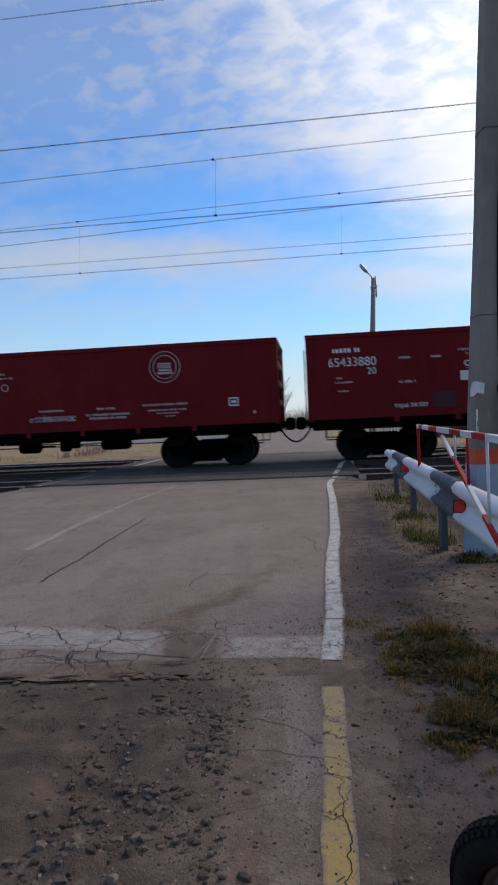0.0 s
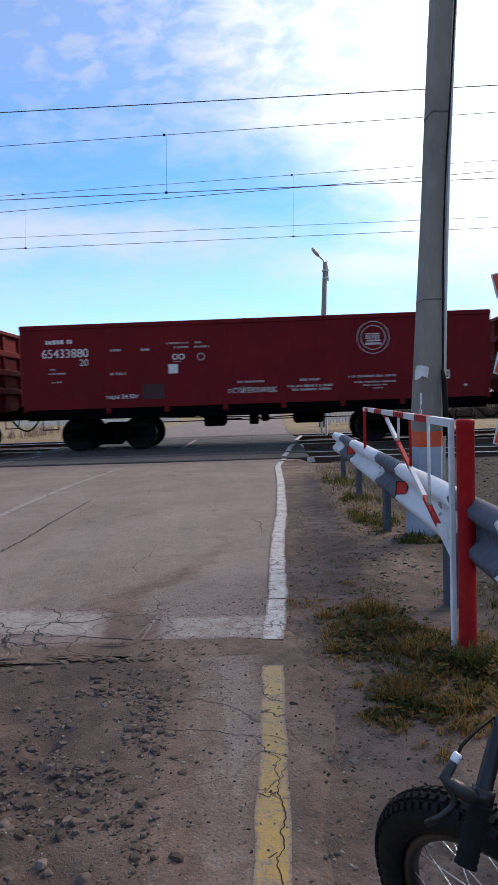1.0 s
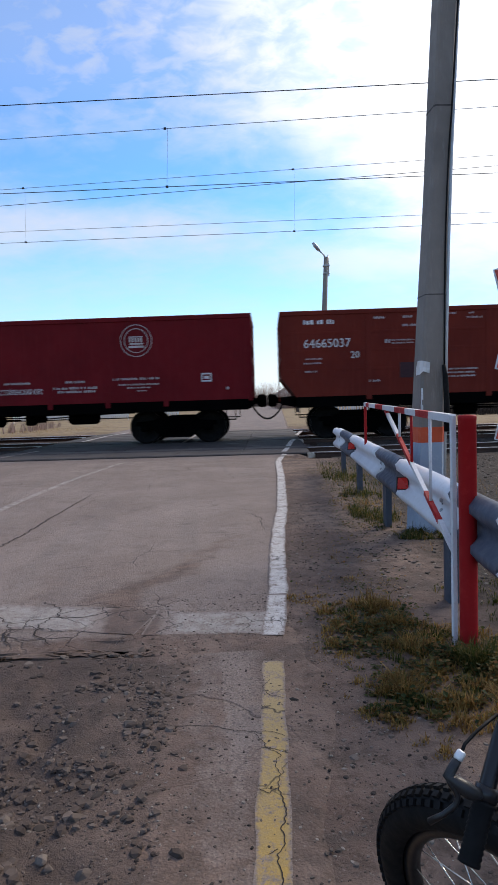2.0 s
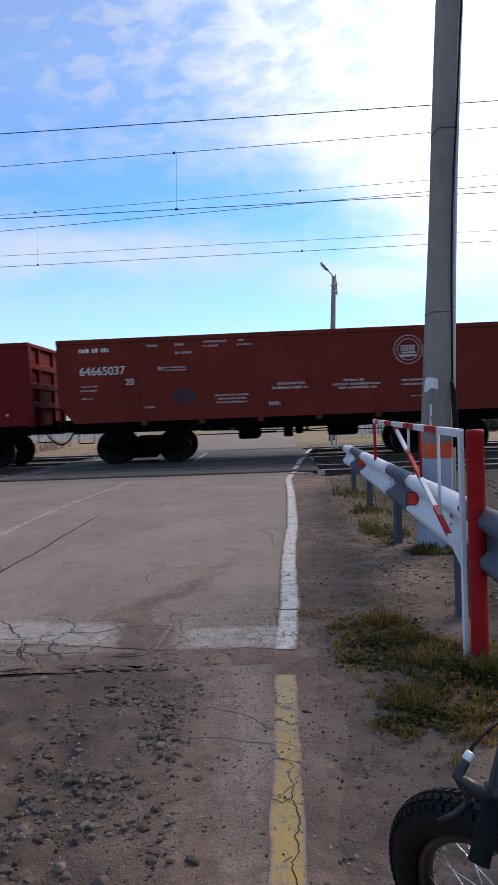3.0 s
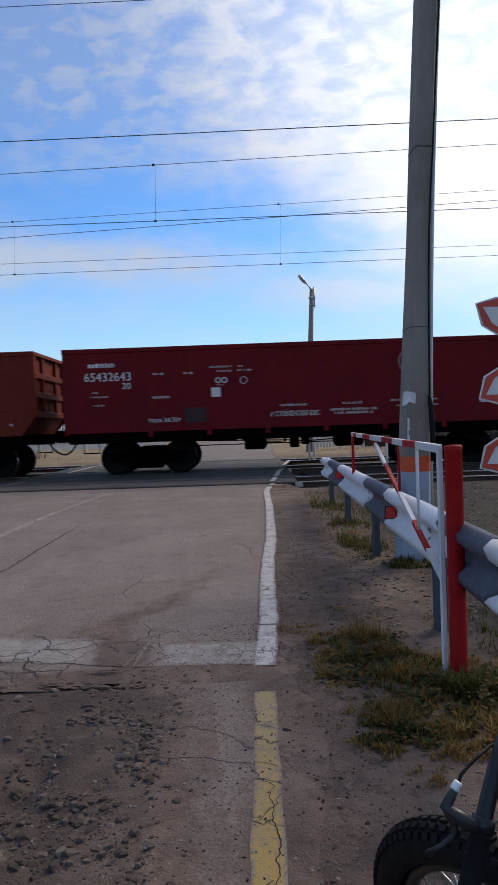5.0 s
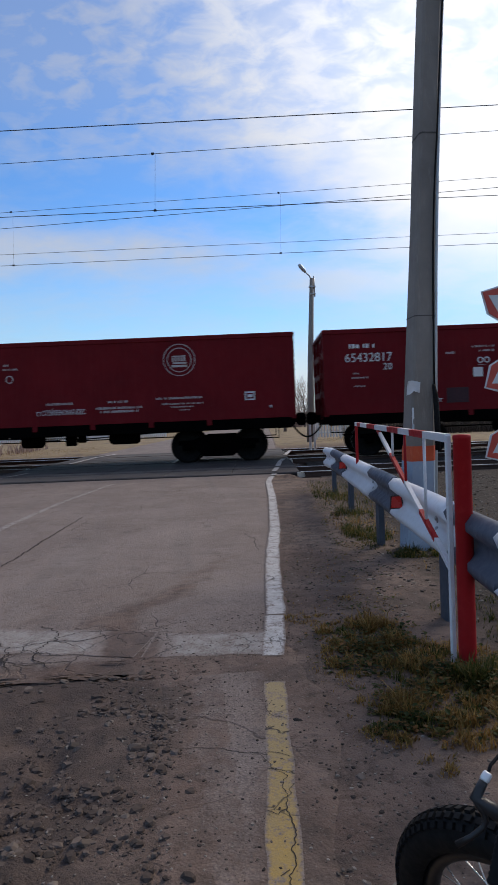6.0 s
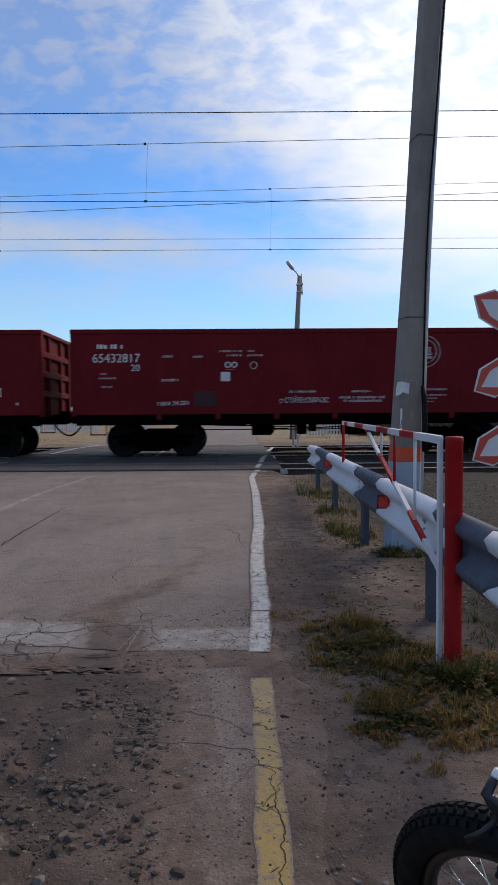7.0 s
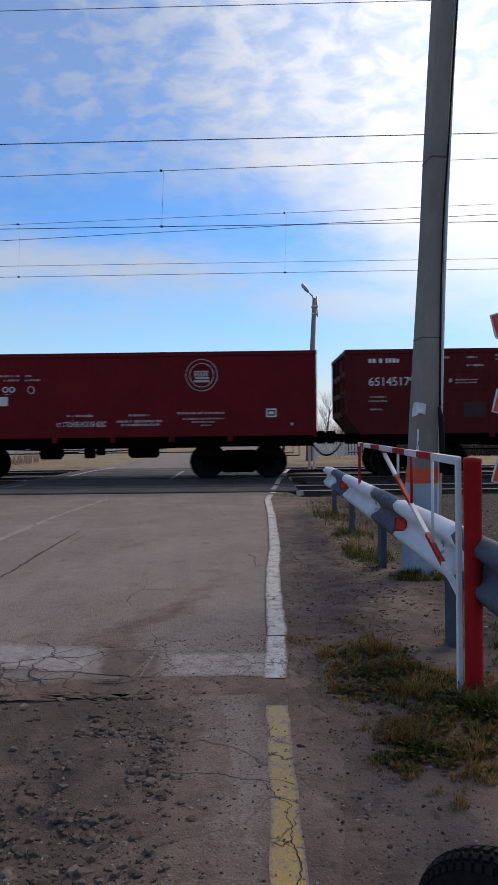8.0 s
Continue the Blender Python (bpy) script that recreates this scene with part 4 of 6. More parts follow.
def freight_wagon(number, paint, label, ribbed, style):
    """An open goods wagon: panelled sides, ribbed ends, black underframe, two bogies."""
    car = thing("freight_wagon", None, None, label, "freight wagon", group="wagons of the train")
    hl, hw = CAR_L / 2, CAR_W / 2
    zb, zt = 1.12, 3.495
    cut = 0.42 if ribbed else 0.12
    side = [(-hl, zb + 0.55 if ribbed else zb + 0.25), (-hl, zt - 0.13), (hl, zt - 0.13), (hl, zb + 0.55 if ribbed else zb + 0.25), (hl - cut, zb), (-hl + cut, zb)]
    for s in (-1, 1):
        bm = bmesh.new()
        prism(bm, side, s * (hw - 0.045), s * (hw - 0.005))
        part("side_wall", bm, paint, car)
        # outer posts: shallow pressed channels
        if ribbed:
            posts = [-4.12, -2.47, -0.82, 0.82, 2.47, 4.12]
            for x in posts:
                bm = bmesh.new()
                y = s * (hw + 0.012)
                box(bm, x - 0.075, x + 0.075, min(s * (hw - 0.01), y), max(s * (hw - 0.01), y), zb - 0.12, zt - 0.13, 0.006)
                part("side_post", bm, paint, car)
            for z in (zt - 0.62, zt - 1.12, zt - 1.64):
                bm = bmesh.new()
                y = s * (hw + 0.003)
                box(bm, -hl + 0.1, hl - 0.1, min(s * (hw - 0.01), y), max(s * (hw - 0.01), y), z - 0.035, z + 0.035, 0.003)
                part("side_rib", bm, paint, car)
        else:
            for x in (-4.12, -2.47, -0.82, 0.82, 2.47, 4.12):
                bm = bmesh.new()
                y = s * (hw + 0.006)
                box(bm, x - 0.07, x + 0.07, min(s * (hw - 0.01), y), max(s * (hw - 0.01), y), zb - 0.15, zb + 0.30, 0.006)
                box(bm, x - 0.07, x + 0.07, min(s * (hw - 0.01), s * (hw - 0.0035)), max(s * (hw - 0.01), s * (hw - 0.0035)), zb + 0.30, zt - 0.14)
                part("side_post", bm, paint, car)
        bm = bmesh.new()
        y0, y1 = sorted((s * (hw - 0.10), s * (hw + 0.022)))
        box(bm, -hl - 0.01, hl + 0.01, y0, y1, zt - 0.13, zt, 0.014)
        part("top_rail", bm, paint, car)
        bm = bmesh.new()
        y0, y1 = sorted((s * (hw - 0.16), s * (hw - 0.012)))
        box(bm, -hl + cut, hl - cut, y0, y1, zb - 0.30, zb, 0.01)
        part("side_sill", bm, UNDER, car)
    for s in (-1, 1):
        bm = bmesh.new()
        x0, x1 = sorted((s * (hl - 0.16), s * (hl - 0.11)))
        z_low = zb + 0.55 if ribbed else zb - 0.05
        box(bm, x0, x1, -hw + 0.05, hw - 0.05, z_low, zt - 0.06)
        part("end_wall", bm, paint, car)
        if ribbed:
            bm = bmesh.new()
            prism(bm, [(s * (hl - 0.11), zb + 0.55), (s * (hl - 0.16), zb + 0.55), (s * (hl - 0.50), zb - 0.02), (s * (hl - 0.45), zb - 0.02)], -hw + 0.05, hw - 0.05)
            part("end_slope", bm, paint, car)
        for z in (1.72, 2.28, 2.84):
            bm = bmesh.new()
            prism(bm, [(s * (hl - 0.11), z - 0.12), (s * (hl - 0.02), z - 0.07), (s * (hl - 0.02), z + 0.07), (s * (hl - 0.11), z + 0.12)], -hw + 0.06, hw - 0.06)
            part("end_rib", bm, paint, car)
        for y in (-hw + 0.12, hw - 0.12, -0.62, 0.62):
            bm = bmesh.new()
            x0, x1 = sorted((s * (hl - 0.11), s * (hl - (0.0 if abs(y) > 1 else 0.03))))
            box(bm, x0, x1, y - 0.07, y + 0.07, z_low, zt - 0.08, 0.01)
            part("end_post", bm, paint, car)
        bm = bmesh.new()
        x0, x1 = sorted((s * (hl - 0.17), s * (hl + 0.01)))
        box(bm, x0, x1, -hw + 0.10, hw - 0.10, zt - 0.11, zt - 0.002, 0.012)
        part("end_top_rail", bm, paint, car)
        # buffer beam, coupler, hose, corner step
        bm = bmesh.new()
        x0, x1 = sorted((s * (hl - 0.35), s * (hl - 0.02)))
        box(bm, x0, x1, -hw + 0.10, hw - 0.10, 0.90, zb - 0.02, 0.02)
        part("end_sill", bm, UNDER, car)
        bm = bmesh.new()
        x0, x1 = sorted((s * (hl - 0.3), s * (hl + 0.20)))
        box(bm, x0, x1, -0.09, 0.09, 0.96, 1.14, 0.03)
        x0, x1 = sorted((s * (hl + 0.10), s * (PITCH / 2 - 0.012)))
        box(bm, x0, x1, -0.20, 0.16, 0.86, 1.24, 0.06)
        part("coupler", bm, UNDER, car, "black automatic coupler")
        bm = bmesh.new()
        xa, xb = s * (hl - 0.05), s * (PITCH / 2)
        tube(bm, [(xa + (xb - xa) * k / 10, -0.36 + 0.12 * k / 10, 0.93 - 0.42 * math.sin(math.pi / 2 * k / 10) ** 0.8) for k in range(11)], 0.028, 7)
        part("brake_hose", bm, RUBBER, car, "hanging black rubber brake hose")
        for q in (-1, 1):
            bm = bmesh.new()
            x = s * (hl - 0.72)
            tube(bm, [(x - 0.22, q * 1.42, 1.0), (x - 0.22, q * 1.42, 0.55), (x + 0.22, q * 1.42, 0.55), (x + 0.22, q * 1.42, 1.0)], 0.016, 6)
            box(bm, x - 0.22, x + 0.22, q * 1.42 - 0.07, q * 1.42 + 0.07, 0.54, 0.57)
            part("foot_step", bm, UNDER, car)
        if s < 0:
            bm = bmesh.new()
            for q in range(6):
                z = 1.2 + 0.34 * q
                tube(bm, [(s * (hl + 0.05), -hw + 0.15, z), (s * (hl + 0.05), -hw + 0.55, z)], 0.012, 6)
            for yy in (-hw + 0.15, -hw + 0.55):
                tube(bm, [(s * (hl + 0.05), yy, 1.0), (s * (hl + 0.05), yy, 3.1)], 0.014, 6)
            part("ladder", bm, paint, car)
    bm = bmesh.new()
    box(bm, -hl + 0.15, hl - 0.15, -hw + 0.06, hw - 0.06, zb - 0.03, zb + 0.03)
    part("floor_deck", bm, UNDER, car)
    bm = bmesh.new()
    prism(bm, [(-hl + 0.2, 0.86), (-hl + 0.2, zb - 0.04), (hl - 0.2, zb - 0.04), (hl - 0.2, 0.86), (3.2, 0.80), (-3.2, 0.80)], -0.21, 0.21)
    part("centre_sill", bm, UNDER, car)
    # floor hatches: sloped flaps along each side with hinges
    for s in (-1, 1):
        for x in (-2.45, -0.82, 0.82, 2.45):
            bm = bmesh.new()
            prism(bm, [(s * 0.25, 0.90), (s * 1.44, 0.80), (s * 1.50, 0.97), (s * 0.25, 1.06)], x - 0.74, x + 0.74, "yz")
            for q in (-0.4, 0.4):
                box(bm, x + q - 0.05, x + q + 0.05, min(s * 1.36, s * 1.53), max(s * 1.36, s * 1.53), 0.86, 1.02, 0.01)
            part("floor_hatch", bm, UNDER, car)
    # brake gear
    bm = bmesh.new()
    lathe(bm, [(0.0, -0.36), (0.17, -0.36), (0.19, -0.30), (0.19, 0.22), (0.10, 0.30), (0.03, 0.32), (0.03, 0.75)], 20, (-1.15, -0.62, 0.68), "x")
    part("brake_cylinder", bm, UNDER, car)
    bm = bmesh.new()
    lathe(bm, [(0.0, -0.46), (0.14, -0.44), (0.19, -0.36), (0.19, 0.36), (0.14, 0.44), (0.0, 0.46)], 20, (1.55, -0.72, 0.70), "x")
    part("air_tank", bm, UNDER, car)
    bm = bmesh.new()
    box(bm, -0.18, 0.10, -0.85, -0.55, 0.52, 0.90, 0.03)
    box(bm, 0.16, 0.40, -0.80, -0.60, 0.60, 0.86, 0.03)
    tube(bm, [(-2.6, -0.9, 0.80), (-0.1, -0.9, 0.74), (0.3, -0.9, 0.70), (2.7, -0.9, 0.82)], 0.020, 6)
    tube(bm, [(-3.2, -0.5, 0.66), (3.2, -0.5, 0.66)], 0.018, 6)
    part("brake_valve", bm, UNDER, car)
    for s in (-1, 1):
        bogie(car, s * BOGIE_X)
    # stencilled markings on the near side
    small = SMALL_A if style == "a" else SMALL_B
    part("small_lettering", stencil_bars(small), STENCIL_DIM, car, "rows of small white stencilled lettering")["kind"] = "stuff"
    nu, nv, nw, nh = (0.62, 0.92, 1.38, 0.34) if style == "a" else (0.66, 1.02, 1.36, 0.33)
    if number:
        o = new("wagon_number", text_mesh("wagon_number", number, nh * 1.02, STENCIL, nw * 0.95))
        o.parent = car
        o.matrix_basis = pose(-hl + nu, -hw - 0.018, 3.495 - nv, 90)
        tagged(o, "white stencilled wagon number")
    else:
        part("wagon_number", stencil_bars([(nu, nv - nh / 2, nw, nh)]), STENCIL, car, "white stencilled number bars")
    me = text_mesh("code_number", "20", 0.26, STENCIL, 0.24)
    o = new("code_number", me)
    o.parent = car
    o.matrix_basis = pose(-hl + (1.68 if style == "a" else 1.95), -hw - 0.018, 3.495 - (1.16 if style == "a" else 1.33), 90)
    bm = stencil_bars([(0.74, 0.48, 0.74, 0.15)] if style == "a" else [(0.66, 0.32, 0.84, 0.15)])
    part("owner_mark", bm, STENCIL, car, "white bars of the owner's mark")["kind"] = "stuff"
    if style == "a":
        me = text_mesh("tare_mark", "тара 24.50т", 0.17, STENCIL, 0.92)
        o = new("tare_mark", me); o.parent = car
        o.matrix_basis = pose(-hl + 2.38, -hw - 0.018, 3.495 - 2.12, 90)
        me = text_mesh("station_name", "ст СТОЙЛЕНСКАЯ ЮВС", 0.20, STENCIL, 1.38)
        o = new("station_name", me); o.parent = car
        o.matrix_basis = pose(-hl + 5.82, -hw - 0.018, 3.495 - 2.07, 90)
        bm = plate(bmesh.new(), 4.18, 4.44, 1.20, 1.46)
        part("data_plate", bm, STENCIL, car, "square white data plate")
        for ru, rv, ra, rb in ((4.38, 1.0, 0.055, 0.085), (4.56, 1.0, 0.055, 0.085), (5.1, 1.02, 0.09, 0.105)):
            bm = bmesh.new()
            ring(bm, ru, rv, ra, rb, 20)
            part("ring_mark", bm, STENCIL, car)
        bm = plate(bmesh.new(), 11.70, 11.98, 1.62, 1.66)
        plate(bm, 11.70, 11.98, 1.82, 1.86); plate(bm, 11.70, 11.73, 1.66, 1.82); plate(bm, 11.95, 11.98, 1.66, 1.82); plate(bm, 11.77, 11.91, 1.70, 1.78)
        part("label_frame", bm, STENCIL, car)
    bm = bmesh.new()
    er = 0.45 if style == "a" else 0.40
    ring(bm, 9.9, 0.66, er - 0.020, er)
    ring(bm, 9.9, 0.66, er * 0.715, er * 0.76)
    plate(bm, 9.68, 10.12, 0.80, 0.86, 0.017)
    plate(bm, 9.70, 10.08, 0.54, 0.57, 0.016)
    for k in range(5):
        plate(bm, 9.70 + 0.08 * k, 9.745 + 0.08 * k, 0.58, 0.70, 0.016)
    plate(bm, 9.72, 10.10, 0.72, 0.77, 0.016)
    part("round_emblem", bm, STENCIL_DIM, car, "round white stencilled emblem")
    u = 3.42 if style == "a" else 3.30
    v = 1.74 if style == "a" else 1.50
    part("dark_patch", plate(bmesh.new(), u, u + 0.62, v, v + 0.42, 0.0145), PATCH, car, "dark repainted rectangle")
    bm = bmesh.new()
    lathe(bm, [(0.0, -hw - 0.05), (0.035, -hw - 0.045), (0.045, -hw)], 12, (hl - 0.70, 0, 3.495 - 2.06))
    part("rope_bracket", bm, STENCIL_DIM, car)
    return car


WAGONS = [
    (None, MAROON, "maroon open freight wagon with white stencilled markings", False, "a"),
    ("65433880", MAROON, "maroon open freight wagon numbered 65433880", False, "a"),
    ("64665037", OXIDE, "brown-red ribbed open freight wagon numbered 64665037", True, "b"),
    ("65432643", MAROON, "maroon open freight wagon numbered 65432643", False, "a"),
    ("65432817", MAROON, "maroon open freight wagon numbered 65432817", False, "a"),
    ("65145179", DULL_MAROON, "dull maroon ribbed open freight wagon numbered 65145179", True, "b"),
]
TRAIN = [freight_wagon(*w) for w in WAGONS]


# ---- overhead line ----
def wire(name, pts, r, label):
    bm = bmesh.new()
    tube(bm, pts, r, 6)
    return thing(name, bm, WIRE, label, "overhead wire", group="overhead wires", at=TRACK)


def line_through(y, a, b, sag=0.0, x0=-70, x1=70):
    """A wire in the plane y that runs through two (x, z) points."""
    k = (b[1] - a[1]) / (b[0] - a[0])
    return [(x, y, a[1] + k * (x - a[0]) + sag * ((x - 1) / 30) ** 2) for x in steps((x0, -12, 14.5), (-12, 12, 1.5), (12, x1, 14.5))]


def at_x(pts, x):
    for p, q in zip(pts, pts[1:]):
        if p[0] <= x <= q[0]:
            k = (x - p[0]) / (q[0] - p[0])
            return p[2] + k * (q[2] - p[2])


feeder = line_through(15.0, (-4.0, 7.206), (8.0, 7.291))
mess_1 = line_through(16.75, (-4.0, 7.241), (8.0, 7.5))
cont_1 = line_through(16.75, (-4.0, 6.055), (8.0, 6.063))
cross_w = line_through(18.0, (-4.0, 6.152), (8.0, 6.618))
mess_2 = line_through(21.56, (-4.0, 7.753), (8.0, 8.083))
cont_2 = line_through(21.56, (-4.0, 6.145), (8.0, 6.177))
far_w = line_through(26.0, (-4.0, 7.657), (8.0, 7.671))
top_w = line_through(16.75, (-4.0, 11.06), (6.0, 11.13))
wire("feeder_wire", top_w, 0.007, "dark upper feeder wire above the near track")
wire("feeder_wire", feeder, 0.0085, "dark feeder wire above the tracks")
wire("messenger_wire", mess_1, 0.0062, "dark carrying wire above the near track")
wire("contact_wire", cont_1, 0.008, "dark contact wire above the near track")
wire("feeder_wire", cross_w, 0.0068, "dark slanting wire above the tracks")
wire("messenger_wire", mess_2, 0.0062, "thin carrying wire above the train")
wire("contact_wire", cont_2, 0.0072, "thin contact wire above the train")
wire("feeder_wire", far_w, 0.0072, "thin wire above the far track")


def dropper(x, y, top, bottom, thick=0.003):
    bm = bmesh.new()
    tube(bm, [(x, y, at_x(bottom, x)), (x + 0.06, y, at_x(top, x))], thick, 5)
    for w in (top, bottom):
        z = at_x(w, x)
        box(bm, x - 0.03, x + 0.03, y - 0.015, y + 0.015, z - 0.02, z + 0.025)
    return thing("dropper", bm, WIRE, "short dropper wire with clamps", "dropper wire", group="droppers", at=TRACK)


for x in (-8.99, 0.61, 10.11):
    dropper(x, 16.75, mess_1, cont_1)
for x in (-4.43, 3.68, 11.63):
    dropper(x, 21.56, mess_2, cont_2, 0.0018)


# ---- street lamp beyond the tracks ----
def street_lamp():
    t = thing("street_lamp", None, None, "grey concrete street lamp with one slanted head", "street lamp", at=pose(6.81, 33, 0.07))
    bm = bmesh.new()
    tube(bm, [(-0.15, 0, -0.1), (0.0, 0, 4.0), (0.2, 0, 7.8)], [0.18, 0.14, 0.10], 10)
    part("pole", bm, CONCRETE, t)
    bm = bmesh.new()
    box(bm, 0.05, 0.35, -0.12, 0.12, 7.35, 7.43, 0.01)
    box(bm, 0.06, 0.34, -0.12, 0.12, 7.0, 7.06, 0.01)
    tube(bm, [(0.32, 0, 6.9), (0.30, 0, 7.9)], 0.03, 6)
    part("clamp", bm, GALV, t)
    bm = bmesh.new()
    tube(bm, [(0.2, 0, 7.6), (0.1, 0, 7.9), (-0.14, 0, 8.13)], 0.035, 8)
    part("arm", bm, GALV, t)
    bm = bmesh.new()
    tube(bm, [(-0.10, 0, 8.09), (-0.18, 0, 8.19), (-0.34, 0, 8.38), (-0.42, 0, 8.47)], [0.05, 0.09, 0.09, 0.06], 10)
    part("lamp_head", bm, GALV, t)
    return t


street_lamp()


# ---- concrete pole by the barrier ----
def pole_x(z):
    return 2.510 + 0.0315 * z + 0.0038 * z * z


def pole_w(z):
    return max(0.157 - 0.0215 * z, 0.098)


def concrete_pole():
    t = thing("utility_pole", None, None, "tall leaning concrete pole with painted blue base and orange band", "utility pole")

    def section(z0, z1, material, name, grow=0.0, label=""):
        bm = bmesh.new()
        rows = []
        n = max(2, int((z1 - z0) / 0.4) + 1)
        for i in range(n + 1):
            z = z0 + (z1 - z0) * i / n
            k = z / 4.6
            cx = pole_x(z)
            w = pole_w(z) + grow
            d = 0.12 - 0.004 * z + grow
            c = 0.02
            out = [(-w + c, -d), (w * 0.42, -d), (w, -d + w), (w, d - c), (w - c, d), (-w + c, d), (-w, d - c), (-w, -d + c)]
            rows.append([bm.verts.new((cx + a, 7.2 + b, z)) for a, b in out])
        for a, b in zip(rows, rows[1:]):
            for i in range(8):
                bm.faces.new((a[i], a[(i + 1) % 8], b[(i + 1) % 8], b[i]))
        bm.faces.new(rows[0]); bm.faces.new(rows[-1])
        return part(name, bm, material, t, label)

    section(-0.3, 9.5, CONCRETE, "shaft")
    section(-0.05, 0.77, POLE_BLUE, "painted_base", 0.004, "pale blue painted base")
    section(0.77, 0.90, POLE_ORANGE, "painted_band", 0.004, "orange painted band")
    section(3.535, 3.548, STEEL_BAND, "steel_band", 0.003)
    section(2.003, 2.012, STEEL_BAND, "steel_band", 0.003)
    bm = bmesh.new()
    tube(bm, [(pole_x(z) + pole_w(z) * 0.80, 7.2 - 0.12 + 0.004 * z + pole_w(z) * 0.62, z) for z in (-0.1, 0.4, 0.8, 1.2, 1.8, 2.4, 3.2, 4.2, 6.0, 9.0)], 0.021, 8)
    part("conduit", bm, GALV, t, "pale steel conduit")
    bm = bmesh.new()
    tube(bm, [(2.630, 7.055, 0.86), (2.628, 7.052, 1.10), (2.620, 7.052, 1.32), (2.610, 7.06, 1.42)], [0.026, 0.026, 0.024, 0.015], 8)
    part("cable_sleeve", bm, RUBBER, t, "black cable sleeve")
    bm = bmesh.new()
    tube(bm, [(pole_x(z) + pole_w(z) * (0.38 + (0.10 * math.sin(z * 1.7) if z < 3.3 else 0.12 * (z - 3.3))), 7.07, z) for z in [1.38 + 0.3 * i for i in range(13)]], 0.008, 6)
    part("cable", bm, RUBBER, t)
    return t


concrete_pole()


def paper_note():
    bm = bmesh.new()
    rows = []
    for j, z in enumerate((1.36, 1.40, 1.45)):
        rows.append([bm.verts.new((2.368 + 0.030 * i + 0.003 * z, 7.066 - 0.012 * math.sin(i * 1.3 + j) - (0.03 if (i == 0 and j == 2) else 0), z - (0.025 if j == 0 and i in (0, 1) else 0) + 0.01 * math.sin(i))) for i in range(5)])
    for a, b in zip(rows, rows[1:]):
        for i in range(4):
            bm.faces.new((a[i], a[i + 1], b[i + 1], b[i]))
    ob = thing("paper_note", bm, PAPER, "torn white paper stuck to the concrete pole", "paper")
    s = ob.modifiers.new("thickness", "SOLIDIFY")
    s.thickness = 0.002
    bm = bmesh.new()
    for z, w in ((1.05, 0.07), (1.12, 0.03), (1.19, 0.05)):
        x = 2.415 + 0.05 * (z - 1.1)
        box(bm, x, x + w * 0.3, 7.074, 7.078, z - 0.06, z + 0.04)
    thing("paper_scrap", bm, PAPER, "scraps of white paper and paste on the pole", "paper")


paper_note()


# ---- guard rail ----
def beam_at(y):
    return 1.888 + (y - 5.22) * 0.1306


W_PROFILE = [(0.010, 0.0), (-0.020, 0.004), (-0.055, 0.045), (-0.055, 0.080), (-0.005, 0.125), (0.004, 0.155), (-0.005, 0.185), (-0.055, 0.230), (-0.055, 0.265), (-0.020, 0.306), (0.010, 0.31)]


